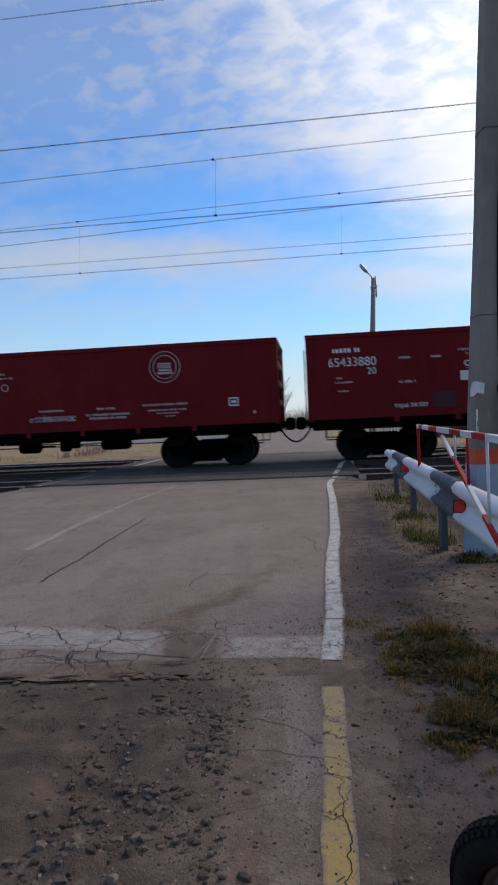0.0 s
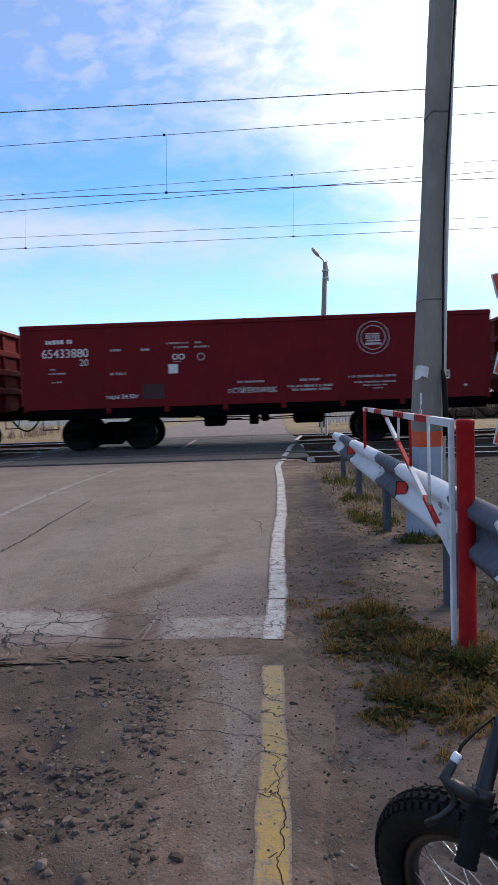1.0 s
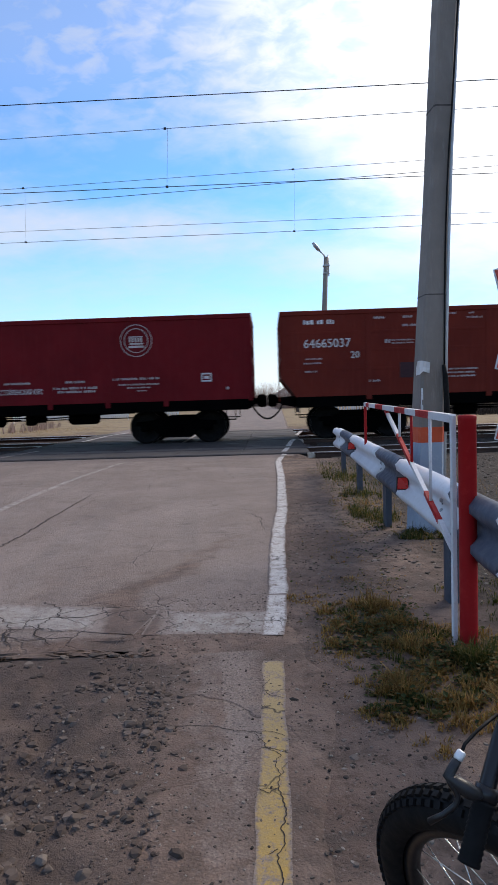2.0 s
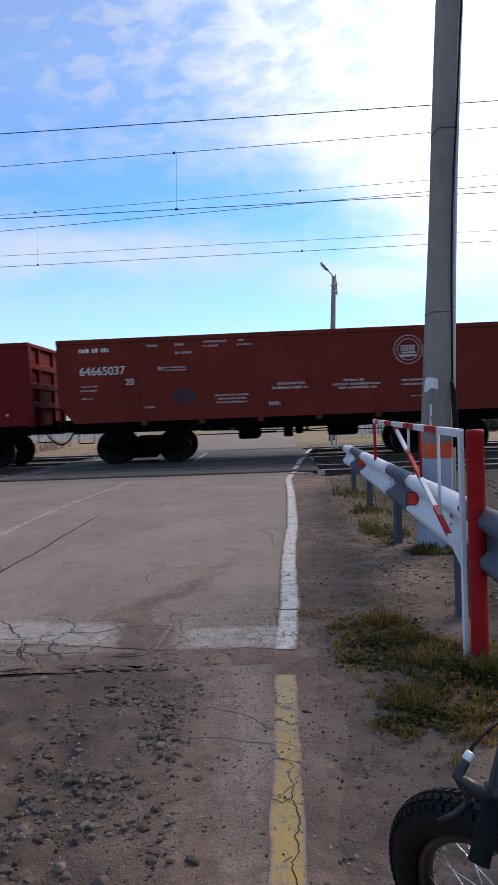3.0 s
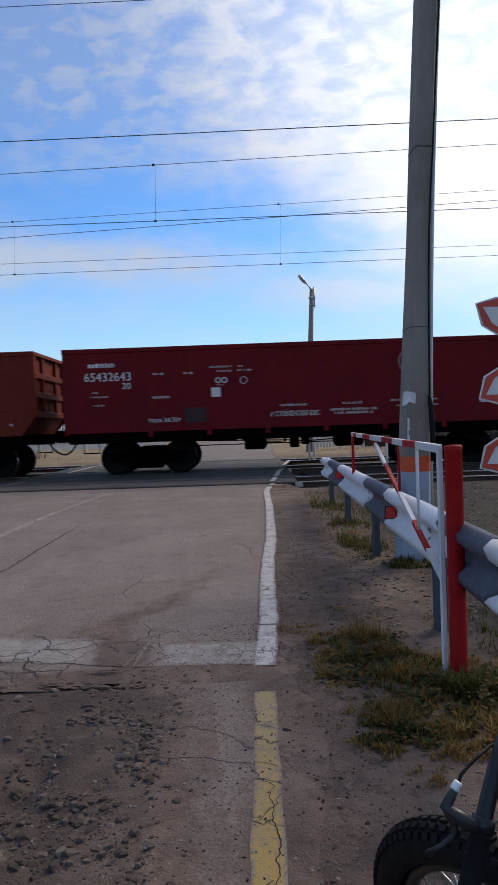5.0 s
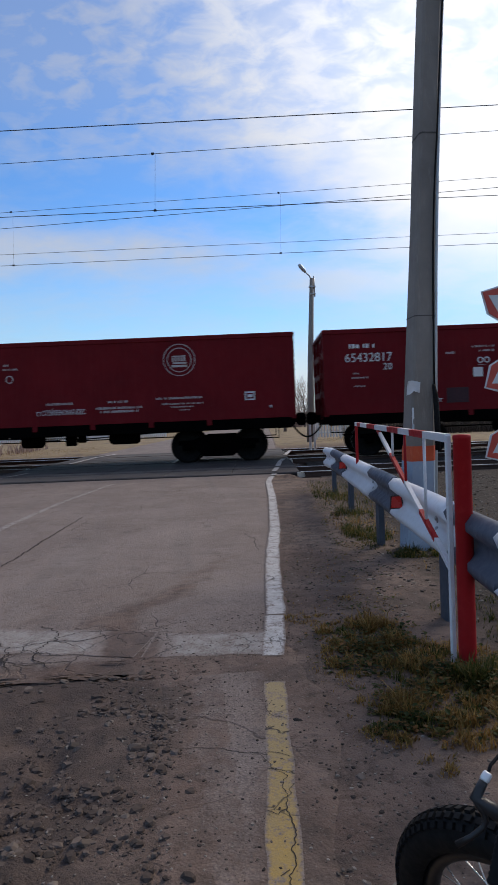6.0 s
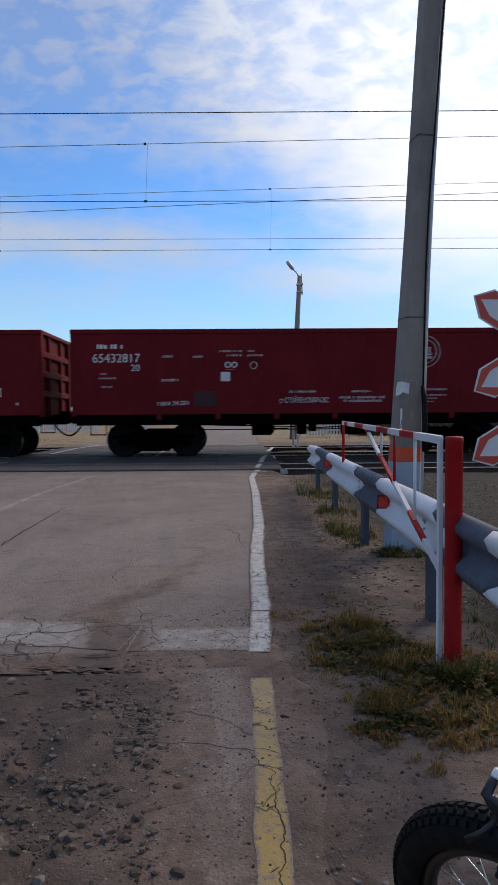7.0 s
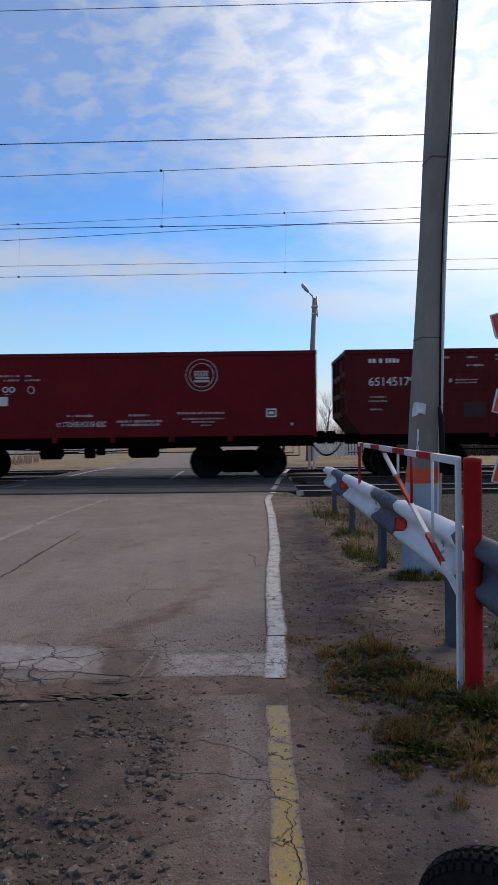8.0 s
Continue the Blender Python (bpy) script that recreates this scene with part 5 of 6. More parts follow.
def guard_rail():
    t = thing("guard_rail", None, None, "white and dark banded steel guard rail along the verge", "guard rail")
    z0 = 0.40
    bands = [(12.15, 10.85, 0), (10.85, 9.55, 1), (9.55, 7.40, 0), (7.40, 6.35, 1), (6.35, 4.85, 0), (4.85, 4.11, 1), (4.11, 3.10, 0)]
    for ya, yb, k in bands:
        bm = bmesh.new()
        n = 8
        front, back = [], []
        for i in range(n + 1):
            for rows, off in ((front, 0.0), (back, 0.006)):
                row = []
                for j, (d, h) in enumerate(W_PROFILE):
                    wob = 0.10 * math.sin(j * 0.95) if i in (0, n) else 0.0
                    y = ya + (yb - ya) * i / n
                    if (i == 0 and ya < 12) or (i == n and yb > 3.2):
                        y += wob
                    x = beam_at(y) + d + off + 0.010 * noise.noise(Vector((y * 1.2, h * 3, 2)))
                    zz = z0 + h - (0.02 if y > 11.6 else 0)
                    row.append(bm.verts.new((x, y, zz)))
                rows.append(row)
        m = len(W_PROFILE)
        for rows in (front, back):
            for a, b in zip(rows, rows[1:]):
                for j in range(m - 1):
                    f = bm.faces.new((a[j], a[j + 1], b[j + 1], b[j]))
                    f.smooth = True
        for j in (0, m - 1):
            for i in range(n):
                bm.faces.new((front[i][j], front[i + 1][j], back[i + 1][j], back[i][j]))
        for i in (0, n):
            for j in range(m - 1):
                bm.faces.new((front[i][j], front[i][j + 1], back[i][j + 1], back[i][j]))
        part("beam_section", bm, BEAM_DARK if k else BEAM_WHITE, t, "dark blue-grey painted beam" if k else "white painted beam")
    for y in (3.2, 5.26, 7.45, 9.5, 11.5):
        bm = bmesh.new()
        x = beam_at(y) + 0.045
        # channel section post
        prism(bm, [(x - 0.026, y - 0.045), (x + 0.026, y - 0.045), (x + 0.026, y - 0.038), (x - 0.019, y - 0.038), (x - 0.019, y + 0.038), (x + 0.026, y + 0.038), (x + 0.026, y + 0.045), (x - 0.026, y + 0.045)], -0.3, 0.66, "xy")
        part("post", bm, POST_GREY, t)
        bm = bm_box(x - 0.038, x - 0.026, y - 0.04, y + 0.04, 0.48, 0.62, 0.004)
        part("bracket", bm, POST_GREY, t)
    for y, z in ((6.2, 0.555), (9.5, 0.585)):
        x = beam_at(y) - 0.052
        bm = bmesh.new()
        prism(bm, [(x - 0.040, z - 0.040), (x + 0.040, z - 0.040), (x + 0.032, z + 0.040), (x - 0.032, z + 0.040)], y - 0.012, y - 0.004)
        r = part("reflector", bm, REFLECT, t, "red reflector")
        bm = bmesh.new()
        prism(bm, [(x - 0.047, z - 0.048), (x + 0.052, z - 0.048), (x + 0.043, z + 0.048), (x - 0.038, z + 0.048)], y - 0.004, y + 0.008)
        part("reflector_frame", bm, BLACK_PLASTIC, r, "dark reflector frame")
    for y in (5.26, 7.45, 9.5, 11.5):
        for z in (0.52, 0.58):
            bm = bmesh.new()
            lathe(bm, [(0.0, -0.016), (0.012, -0.012), (0.016, 0.0)], 8, (beam_at(y) - 0.004, y, z), "x")
            part("bolt", bm, GALV, t)
    return t


guard_rail()


# ---- striped gate leaf and red post ----
def striped_bar(t, name, a, b, size, bands, flat=False):
    """A bar from a to b in red and white bands; bands are (fraction, colour)."""
    a, b = Vector(a), Vector(b)
    at = 0.0
    for f, k in bands:
        p, q = a.lerp(b, at), a.lerp(b, at + f)
        at += f
        bm = bmesh.new()
        d = (q - p).normalized()
        s = d.cross(Vector((0, 0, 1))).normalized()
        u = s.cross(d)
        w, h = size
        rings = []
        for c in (p, q):
            rings.append([bm.verts.new(c + s * i + u * j) for i, j in ((-w, -h), (w, -h), (w, h), (-w, h))])
        for i in range(4):
            bm.faces.new((rings[0][i], rings[0][(i + 1) % 4], rings[1][(i + 1) % 4], rings[1][i]))
        bm.faces.new(rings[0]); bm.faces.new(rings[1])
        part(name, bm, RED_PAINT if k else GATE_WHITE, t)


def striped_gate():
    t = thing("striped_gate", None, None, "red and white striped tubular steel gate leaf, swung open", "gate")
    near, far = Vector((1.705, 4.64, 1.060)), Vector((2.26, 8.30, 1.095))
    striped_bar(t, "top_bar", near, far, (0.015, 0.019), [(0.13, 0), (0.10, 1), (0.10, 0), (0.12, 1), (0.17, 0), (0.13, 1), (0.13, 0), (0.07, 1), (0.05, 0)])
    low = Vector((1.705, 4.64, 0.445))
    k = 0.593
    top = near.lerp(far, k)
    striped_bar(t, "brace", low, top - Vector((0, 0, 0.02)), (0.012, 0.013), [(0.13, 0), (0.16, 1), (0.20, 0), (0.24, 1), (0.22, 0), (0.05, 1)])
    bm = bm_box(1.694, 1.718, 4.628, 4.652, -0.1, 1.075, 0.003)
    part("near_stile", bm, GATE_WHITE, t)
    bm = bm_box(2.247, 2.273, 8.287, 8.313, 0.62, 1.085, 0.004)
    part("far_stile", bm, RED_PAINT, t, "red far stile")
    for f, col in ((0.137, GATE_WHITE), (0.288, RED_PAINT), (0.412, GATE_WHITE)):
        p = near.lerp(far, f)
        q = low.lerp(top, f / k)
        bm = bmesh.new()
        tube(bm, [q, p], 0.009, 8)
        part("rod", bm, col, t)
    return t


striped_gate()


def red_post():
    t = thing("steel_post", None, None, "red painted steel pipe post standing in grass", "post", at=pose(1.757, 4.6, 0))
    bm = bmesh.new()
    lathe(bm, [(0.0405, -0.3), (0.0405, 0.3), (0.0405, 1.050), (0.042, 1.052), (0.042, 1.068), (0.038, 1.075), (0.0, 1.077)], 28, axis="z")
    part("pipe", bm, RED_PAINT, t)
    bm = bmesh.new()
    lathe(bm, [(0.0, 0.075), (0.012, 0.075), (0.014, 0.06), (0.014, 0.03)], 10, (0, 0, 0.64), "x")
    box(bm, 0.03, 0.07, -0.02, 0.02, 0.40, 0.44, 0.004)
    part("bolt", bm, RED_PAINT, t)
    return t


red_post()


# ---- crossing sign ----
def crossing_sign():
    t = thing("crossing_sign", None, None, "red-bordered white multi-track railway crossing sign", "road sign", at=pose(3.235, 6.2, 0.022))

    def blade(cx, cz, angle, half, name, both=True, front=0.0):
        def shape(g):
            w, L = 0.12 - g, half - g * 1.15
            p = [(-L, 0), (-L + 0.115, w)]
            p += [(L - 0.115, w), (L, 0), (L - 0.115, -w)] if both else [(-0.0 + w * 0.5, w), (0.0 - w * 0.5, -w)]
            return p + [(-L + 0.115, -w)]
        objs = None
        for g, mat, d, nm in ((0.0, SIGN_WHITE, 0.0, name), (0.010, SIGN_RED, -0.004, "red_border"), (0.052, SIGN_WHITE, -0.008, "white_field")):
            bm = bmesh.new()
            prism(bm, shape(g), -0.004 + d + front, 0.004 + d + front)
            m = pose(cx, 0, cz, 0, -angle, 0)
            o = part(nm, bm, mat, objs or t, at=m if objs is None else Matrix.Identity(4))
            objs = objs or o
    blade(0, 1.665, -30, 0.69, "blade", front=0.0)
    blade(0, 1.665, 30, 0.69, "blade", front=-0.016)
    blade(0, 1.165, 30, 0.69, "half_blade", both=False, front=0.0)
    o = [c for c in t.children if c.name.startswith("half_blade")][0]
    c = o.copy(); scene.collection.objects.link(c)
    for k in o.children:
        kk = k.copy(); scene.collection.objects.link(kk); kk.parent = c
    c.matrix_basis = pose(0, 0, 1.165, 0, 0, 180) @ pose(0, 0, 0, 0, -30, 0) @ pose(0, 0.0, 0)
    bm = bmesh.new()
    tube(bm, [(0, 0.05, -0.3), (0, 0.05, 2.25)], 0.03, 12)
    part("post", bm, GALV, t)
    return t


crossing_sign()


# ---- bicycle ----
def bicycle():
    """A small black bicycle leaning to its left, its front wheel turned; its own axes: x ahead, y to its left, z up."""
    t = thing("bicycle", None, None, "black bicycle with knobbly tyres leaning beside the road", "bicycle")
    R, r = 0.293, 0.032
    yaw = math.radians(-58.283 + 180)
    u = Vector((math.cos(yaw), math.sin(yaw), 0))            # the way the front wheel points
    left = Vector((-u.y, u.x, 0))
    lean = math.radians(17.1)
    v = Vector((0, 0, 1)) * math.cos(lean) + left * math.sin(lean)
    n = u.cross(v) * -1                                       # to the wheel's left
    C = Vector((1.066, 2.686, 0.0)) + v * R
    m = Matrix((( u.x, n.x, v.x, C.x), (u.y, n.y, v.y, C.y), (u.z, n.z, v.z, C.z), (0, 0, 0, 1)))

    def wheel(at):
        w = part("wheel", lathe(bmesh.new(), [(0.012, -0.045), (0.026, -0.045), (0.026, -0.038), (0.014, -0.034), (0.014, 0.034), (0.026, 0.038), (0.026, 0.045), (0.012, 0.045)], 20), ALLOY, t, at=at)
        bm = bmesh.new()
        rc = R - r
        lathe(bm, [(rc - r * 0.93 + 0.004, 0.016)] + [(rc + r * math.cos(a), r * math.sin(a)) for a in (math.pi * (0.78 - 1.56 * k / 14) for k in range(15))] + [(rc - r * 0.93 + 0.004, -0.016)], 72)
        part("tyre", bm, RUBBER, w, "black knobbly tyre")
        bm = bmesh.new()
        for k in range(84):
            a = 2 * math.pi * k / 84
            for q, off in ((-0.62, 0.0), (-0.22, 0.5), (0.22, 0.0), (0.62, 0.5)):
                aa = a + off * 2 * math.pi / 84
                tt = q * 1.15
                rr = rc + (r + 0.0015) * math.cos(tt)
                yy = (r + 0.0015) * math.sin(tt)
                mm = Matrix.Rotation(-aa, 4, "Y") @ Matrix.Translation((rr, yy, 0)) @ Matrix.Rotation(tt, 4, "Z")
                box(bm, -0.003, 0.0035, -0.0055, 0.0055, -0.0062, 0.0062, 0, mm)
        k_ = part("tread", bm, RUBBER, w)
        tagged(k_, kind="stuff")
        bm = bmesh.new()
        rim = R - 2 * r + 0.006
        lathe(bm, [(rim, -0.014), (rim, 0.014), (rim - 0.016, 0.013), (rim - 0.022, 0.006), (rim - 0.022, -0.006), (rim - 0.016, -0.013), (rim, -0.014)], 64)
        part("rim", bm, FRAME_BLACK, w, "black rim")
        for k in range(28):
            bm = bmesh.new()
            a0 = 2 * math.pi * k / 28
            s = 1 if k % 2 else -1
            a1 = a0 + (0.95 if (k // 2) % 2 else -0.95)
            tube(bm, [(0.024 * math.cos(a1), s * 0.040, 0.024 * math.sin(a1)), ((rim - 0.02) * math.cos(a0), s * 0.004, (rim - 0.02) * math.sin(a0))], 0.0011, 5)
            part("spoke", bm, SPOKE, w)
        return w

    wheel(m)

    def P(a, b, c):
        return m @ Vector((a, b, c))

    # steering axis slopes back from the hub
    bm = bmesh.new()
    for s in (-1, 1):
        tube(bm, [P(0, s * 0.052, 0), P(-0.03, s * 0.054, 0.10), P(-0.075, s * 0.054, 0.29), P(-0.082, s * 0.040, 0.335)], [0.010, 0.013, 0.017, 0.018], 10)
    tube(bm, [P(-0.082, -0.052, 0.338), P(-0.082, 0.052, 0.338)], 0.020, 10)
    part("fork", bm, FRAME_BLACK, t)
    bm = bmesh.new()
    tube(bm, [P(-0.085, 0, 0.34), P(-0.115, 0, 0.46)], 0.021, 14)
    part("head_tube", bm, FRAME_BLACK, t)
    g0, g1 = Vector((0.831, 2.493, 0.567)), Vector((0.862, 2.514, 0.636))
    clamp = Vector((0.940, 2.575, 0.745))
    bm = bmesh.new()
    tube(bm, [P(-0.115, 0, 0.455), P(-0.120, 0, 0.49), clamp], [0.016, 0.016, 0.019], 12)
    part("stem", bm, FRAME_BLACK, t)
    right = clamp + Vector((0.16, 0.11, 0.10))
    bm = bmesh.new()
    tube(bm, [g0.lerp(g1, 0.6), g1, Vector((0.876, 2.526, 0.663)), Vector((0.900, 2.547, 0.700)), Vector((0.922, 2.563, 0.730)), clamp, clamp.lerp(right, 0.4), right], 0.0111, 12)
    part("handlebar", bm, FRAME_BLACK, t, "satin black handlebar")
    for a, b in ((g0, g1), (right + (right - clamp).normalized() * 0.02, right - (right - clamp).normalized() * 0.08)):
        bm = bmesh.new()
        d = (b - a)
        pts, rs = [], []
        for k in range(23):
            f = k / 22
            pts.append(a + d * f)
            rs.append(0.0138 + (0.0010 if k % 2 else -0.0005) + (0.0020 if k > 20 else 0.0) + (0.0012 if k == 0 else 0))
        tube(bm, pts, rs, 16)
        part("grip", bm, RUBBER, t, "ribbed black rubber grip")
    # brake lever: clamp, body, bent blade and pale adjuster
    ax = (g1 - g0).normalized()
    cl = g1 + ax * 0.010
    bm = bmesh.new()
    tube(bm, [cl - ax * 0.009, cl + ax * 0.009], 0.0155, 14)
    part("lever_clamp", bm, FRAME_BLACK, t)
    mid, knee, tip = Vector((0.839, 2.507, 0.655)), Vector((0.814, 2.516, 0.672)), Vector((0.829, 2.522, 0.690))
    bm = bmesh.new()
    tube(bm, [cl, mid.lerp(cl, 0.4) - Vector((0, 0, 0.003)), mid, knee.lerp(mid, 0.25), knee, knee.lerp(tip, 0.6), tip], [0.009, 0.0085, 0.0105, 0.0085, 0.0075, 0.0065, 0.006], 10)
    part("lever_body", bm, BLACK_PLASTIC, t)
    bm = bmesh.new()
    tube(bm, [knee, Vector((0.8165, 2.512, 0.664)), Vector((0.822, 2.510, 0.655)), Vector((0.824, 2.508, 0.646)), Vector((0.820, 2.508, 0.637)), Vector((0.807, 2.514, 0.622)), Vector((0.790, 2.522, 0.608))], [0.005, 0.005, 0.0042, 0.004, 0.004, 0.004, 0.005], 8)
    part("brake_lever", bm, FRAME_BLACK, t)
    bm = bmesh.new()
    d = (Vector((0.837, 2.524, 0.700)) - tip).normalized()
    tube(bm, [tip, tip + d * 0.003, tip + d * 0.012, tip + d * 0.0135], [0.0055, 0.0068, 0.0062, 0.0045], 12)
    part("cable_adjuster", bm, ADJUSTER, t, "bright alloy cable adjuster")
    bm = bmesh.new()
    tube(bm, [tip + d * 0.012, Vector((0.843, 2.530, 0.706)), Vector((0.866, 2.543, 0.716)), Vector((0.904, 2.566, 0.724)), Vector((0.955, 2.59, 0.70)), Vector((0.975, 2.60, 0.64)), P(-0.09, 0.01, 0.38)], 0.0024, 7)
    part("brake_cable", bm, RUBBER, t)
    # frame and rear wheel, behind
    back = Vector((0.05, -1.0, 0.0)).normalized()
    hb = P(-0.088, 0, 0.36)
    ht = P(-0.110, 0, 0.44)
    side = Vector((1, 0.05, 0))
    up = (Vector((0, 0, 1)) * math.cos(lean) - Vector((1, 0, 0)) * math.sin(lean)).normalized()
    base_r = Vector((1.14, 1.76, 0.0))
    rear = base_r + up * R
    bb = rear + Vector((-0.02, 0.36, 0)) - up * 0.02
    seat = bb + up * 0.36 + back * 0.12
    for a, b, rad in ((hb, bb, 0.019), (ht, bb + up * 0.30 + back * 0.10, 0.016), (bb, seat, 0.016)):
        bm = bmesh.new()
        tube(bm, [a, b], rad, 12)
        part("frame_tube", bm, FRAME_BLACK, t)
    for s in (-0.055, 0.055):
        o = Vector((s, 0, 0))
        bm = bmesh.new()
        tube(bm, [bb + o * 0.6, rear + o], 0.009, 8)
        tube(bm, [seat - up * 0.06 + o * 0.5, rear + o], 0.008, 8)
        part("rear_stay", bm, FRAME_BLACK, t)
    bm = bmesh.new()
    sc = seat + up * 0.05
    rows = []
    for f, w, h in ((-0.13, 0.05, 0.02), (-0.09, 0.075, 0.028), (0.0, 0.05, 0.025), (0.09, 0.022, 0.02), (0.13, 0.012, 0.012)):
        c = sc - back * f
        rows.append([bm.verts.new(c + Vector((1, 0, 0)) * (w * math.cos(a)) + up * (h * math.sin(a))) for a in (2 * math.pi * k / 10 for k in range(10))])
    for a, b in zip(rows, rows[1:]):
        for k in range(10):
            f = bm.faces.new((a[k], a[(k + 1) % 10], b[(k + 1) % 10], b[k]))
            f.smooth = True
    bm.faces.new(rows[0]); bm.faces.new(rows[-1])
    part("saddle", bm, BLACK_PLASTIC, t)
    bm = bmesh.new()
    tube(bm, [bb + Vector((-0.05, 0, 0)), bb + Vector((0.05, 0, 0))], 0.02, 10)
    tube(bm, [bb + Vector((0.05, 0, 0)), bb + Vector((0.06, 0.10, -0.09))], 0.008, 6)
    tube(bm, [bb + Vector((-0.05, 0, 0)), bb + Vector((-0.06, -0.10, 0.09))], 0.008, 6)
    box(bm, bb.x + 0.06, bb.x + 0.14, bb.y + 0.07, bb.y + 0.13, bb.z - 0.10, bb.z - 0.08)
    part("crank", bm, BLACK_PLASTIC, t)
    mr = Matrix(((0, -1, up.x, rear.x), (1, 0, up.y, rear.y), (0, 0, up.z, rear.z), (0, 0, 0, 1)))
    wheel(mr)
    return t


BIKE = bicycle()


# ---- stones, gravel, grass ----
def stone_mesh(seed, flat=0.6):
    """An angular broken stone."""
    rnd = random.Random(seed)
    bm = bmesh.new()
    for _ in range(34):
        v = Vector((rnd.gauss(0, 1), rnd.gauss(0, 1), rnd.gauss(0, 1))).normalized() * rnd.uniform(0.72, 1.15)
        bm.verts.new((v.x, v.y * 0.75, v.z * flat))
    r = bmesh.ops.convex_hull(bm, input=bm.verts)
    bmesh.ops.delete(bm, geom=[g for g in r["geom_interior"] if isinstance(g, bmesh.types.BMVert)], context="VERTS")
    bmesh.ops.bevel(bm, geom=list(bm.edges), offset=0.04, segments=1, affect="EDGES")
    return mesh_of("stone", bm, STONE)


STONES = [stone_mesh(i + 1, 0.45 + 0.08 * (i % 3)) for i in range(6)]


def surface(x, y):
    return road_top(x, y) if road_left(y) < x < road_right(y) else ground_z(x, y)


def stone(x, y, s, label="grey broken stone lying on earth"):
    o = new("stone", random.choice(STONES))
    o.matrix_basis = pose(x, y, surface(x, y) - s * 0.14, random.uniform(-18, 18), random.uniform(-18, 18), random.uniform(0, 360)) @ Matrix.Diagonal((s * 0.78, s * 0.78, s * 0.78, 1))
    return tagged(o, label, "stone", group="stones on the ground")


for x, y, s in ((0.02, 4.16, 0.056), (0.03, 4.12, 0.030), (0.24, 4.09, 0.050), (0.21, 4.13, 0.034), (0.18, 3.90, 0.032), (0.17, 3.71, 0.048), (0.19, 3.65, 0.040), (-0.02, 3.68, 0.045), (0.14, 3.55, 0.050), (0.08, 3.39, 0.042),
                (0.20, 3.33, 0.052), (0.25, 3.56, 0.040), (0.26, 4.37, 0.046), (0.29, 4.34, 0.030), (0.24, 4.04, 0.034), (0.06, 3.82, 0.032), (0.33, 4.27, 0.026), (0.39, 4.69, 0.024), (0.10, 3.37, 0.034), (-0.12, 4.72, 0.035),
                (-0.22, 4.68, 0.03), (-0.35, 4.70, 0.028), (0.20, 4.62, 0.040), (0.12, 3.75, 0.034), (-0.2, 3.5, 0.03), (-0.35, 4.05, 0.03), (-0.28, 3.85, 0.026), (0.0, 3.42, 0.026), (0.30, 3.88, 0.028), (0.13, 4.30, 0.024),
                (1.00, 3.75, 0.04), (1.16, 3.86, 0.026), (0.94, 3.5, 0.018), (1.22, 4.02, 0.036), (1.29, 4.20, 0.03), (0.89, 3.84, 0.014), (0.83, 3.62, 0.016)):
    stone(x, y, s * (0.72 if y < 3.8 else 0.9))
SHARDS = [stone_mesh(40 + i, 0.26) for i in range(5)]
rs = random.Random(8)
for k in range(40):
    xx = -1.5 + 1.85 * k / 39 + rs.uniform(-0.03, 0.03)
    o = stone(xx, 4.77 + rs.uniform(-0.05, 0.05) - 0.08 * max(0, xx), rs.uniform(0.020, 0.058), "flat broken piece of asphalt at the crumbled road edge")
    o.data = SHARDS[k % 5]
for k in range(46):
    yy = rs.uniform(2.9, 4.6)
    stone(rs.gauss(0.13 + 0.24 * (yy - 3.85), 0.13), yy, rs.uniform(0.010, 0.034) * rs.uniform(0.6, 1.1))
o = stone(0.868, 4.175, 0.045, "dark flat scrap lying beside the yellow line")
o.data = stone_mesh(60, 0.3)
o.data.materials[0] = RUBBER


def gravel(name, n, region, sizes, material, label, seed):
    """Loose small stones: low-sided lumps joined into one."""
    rnd = random.Random(seed)
    verts, faces = [], []
    made = 0
    while made < n:
        x, y = region(rnd)
        if x is None:
            continue
        s = sizes[0] * (sizes[1] / sizes[0]) ** (rnd.random() ** 2.2)
        z = surface(x, y)
        b = len(verts)
        a0 = rnd.uniform(0, 6.28)
        kx, ky, kz = rnd.uniform(0.8, 1.3), rnd.uniform(0.6, 1.0), rnd.uniform(0.4, 0.8)
        for a, h, q in [(i * 1.2566, -0.2, 1.0) for i in range(5)] + [(i * 1.2566 + 0.6, 0.55, 0.68) for i in range(5)]:
            rr = q * rnd.uniform(0.75, 1.2)
            px, py = rr * math.cos(a) * kx, rr * math.sin(a) * ky
            verts.append((x + s * (px * math.cos(a0) - py * math.sin(a0)), y + s * (px * math.sin(a0) + py * math.cos(a0)), z + s * (h + rnd.uniform(-0.1, 0.1)) * kz))
        for i in range(5):
            j = (i + 1) % 5
            faces.append((b + i, b + j, b + 5 + i))
            faces.append((b + j, b + 5 + j, b + 5 + i))
        faces.append(tuple(b + 5 + i for i in range(5)))
        made += 1
    return tagged(new(name, pydata(name, verts, faces, material, smooth=False)), label, "gravel", kind="stuff")


def dirt_region(rnd):
    y = rnd.uniform(2.6, 5.0)
    x = rnd.gauss(0.20 + 0.30 * (y - 3.85), 0.15) if rnd.random() < 0.62 else rnd.uniform(-1.6, 0.4)
    return (x, y) if x < 0.55 else (None, None)


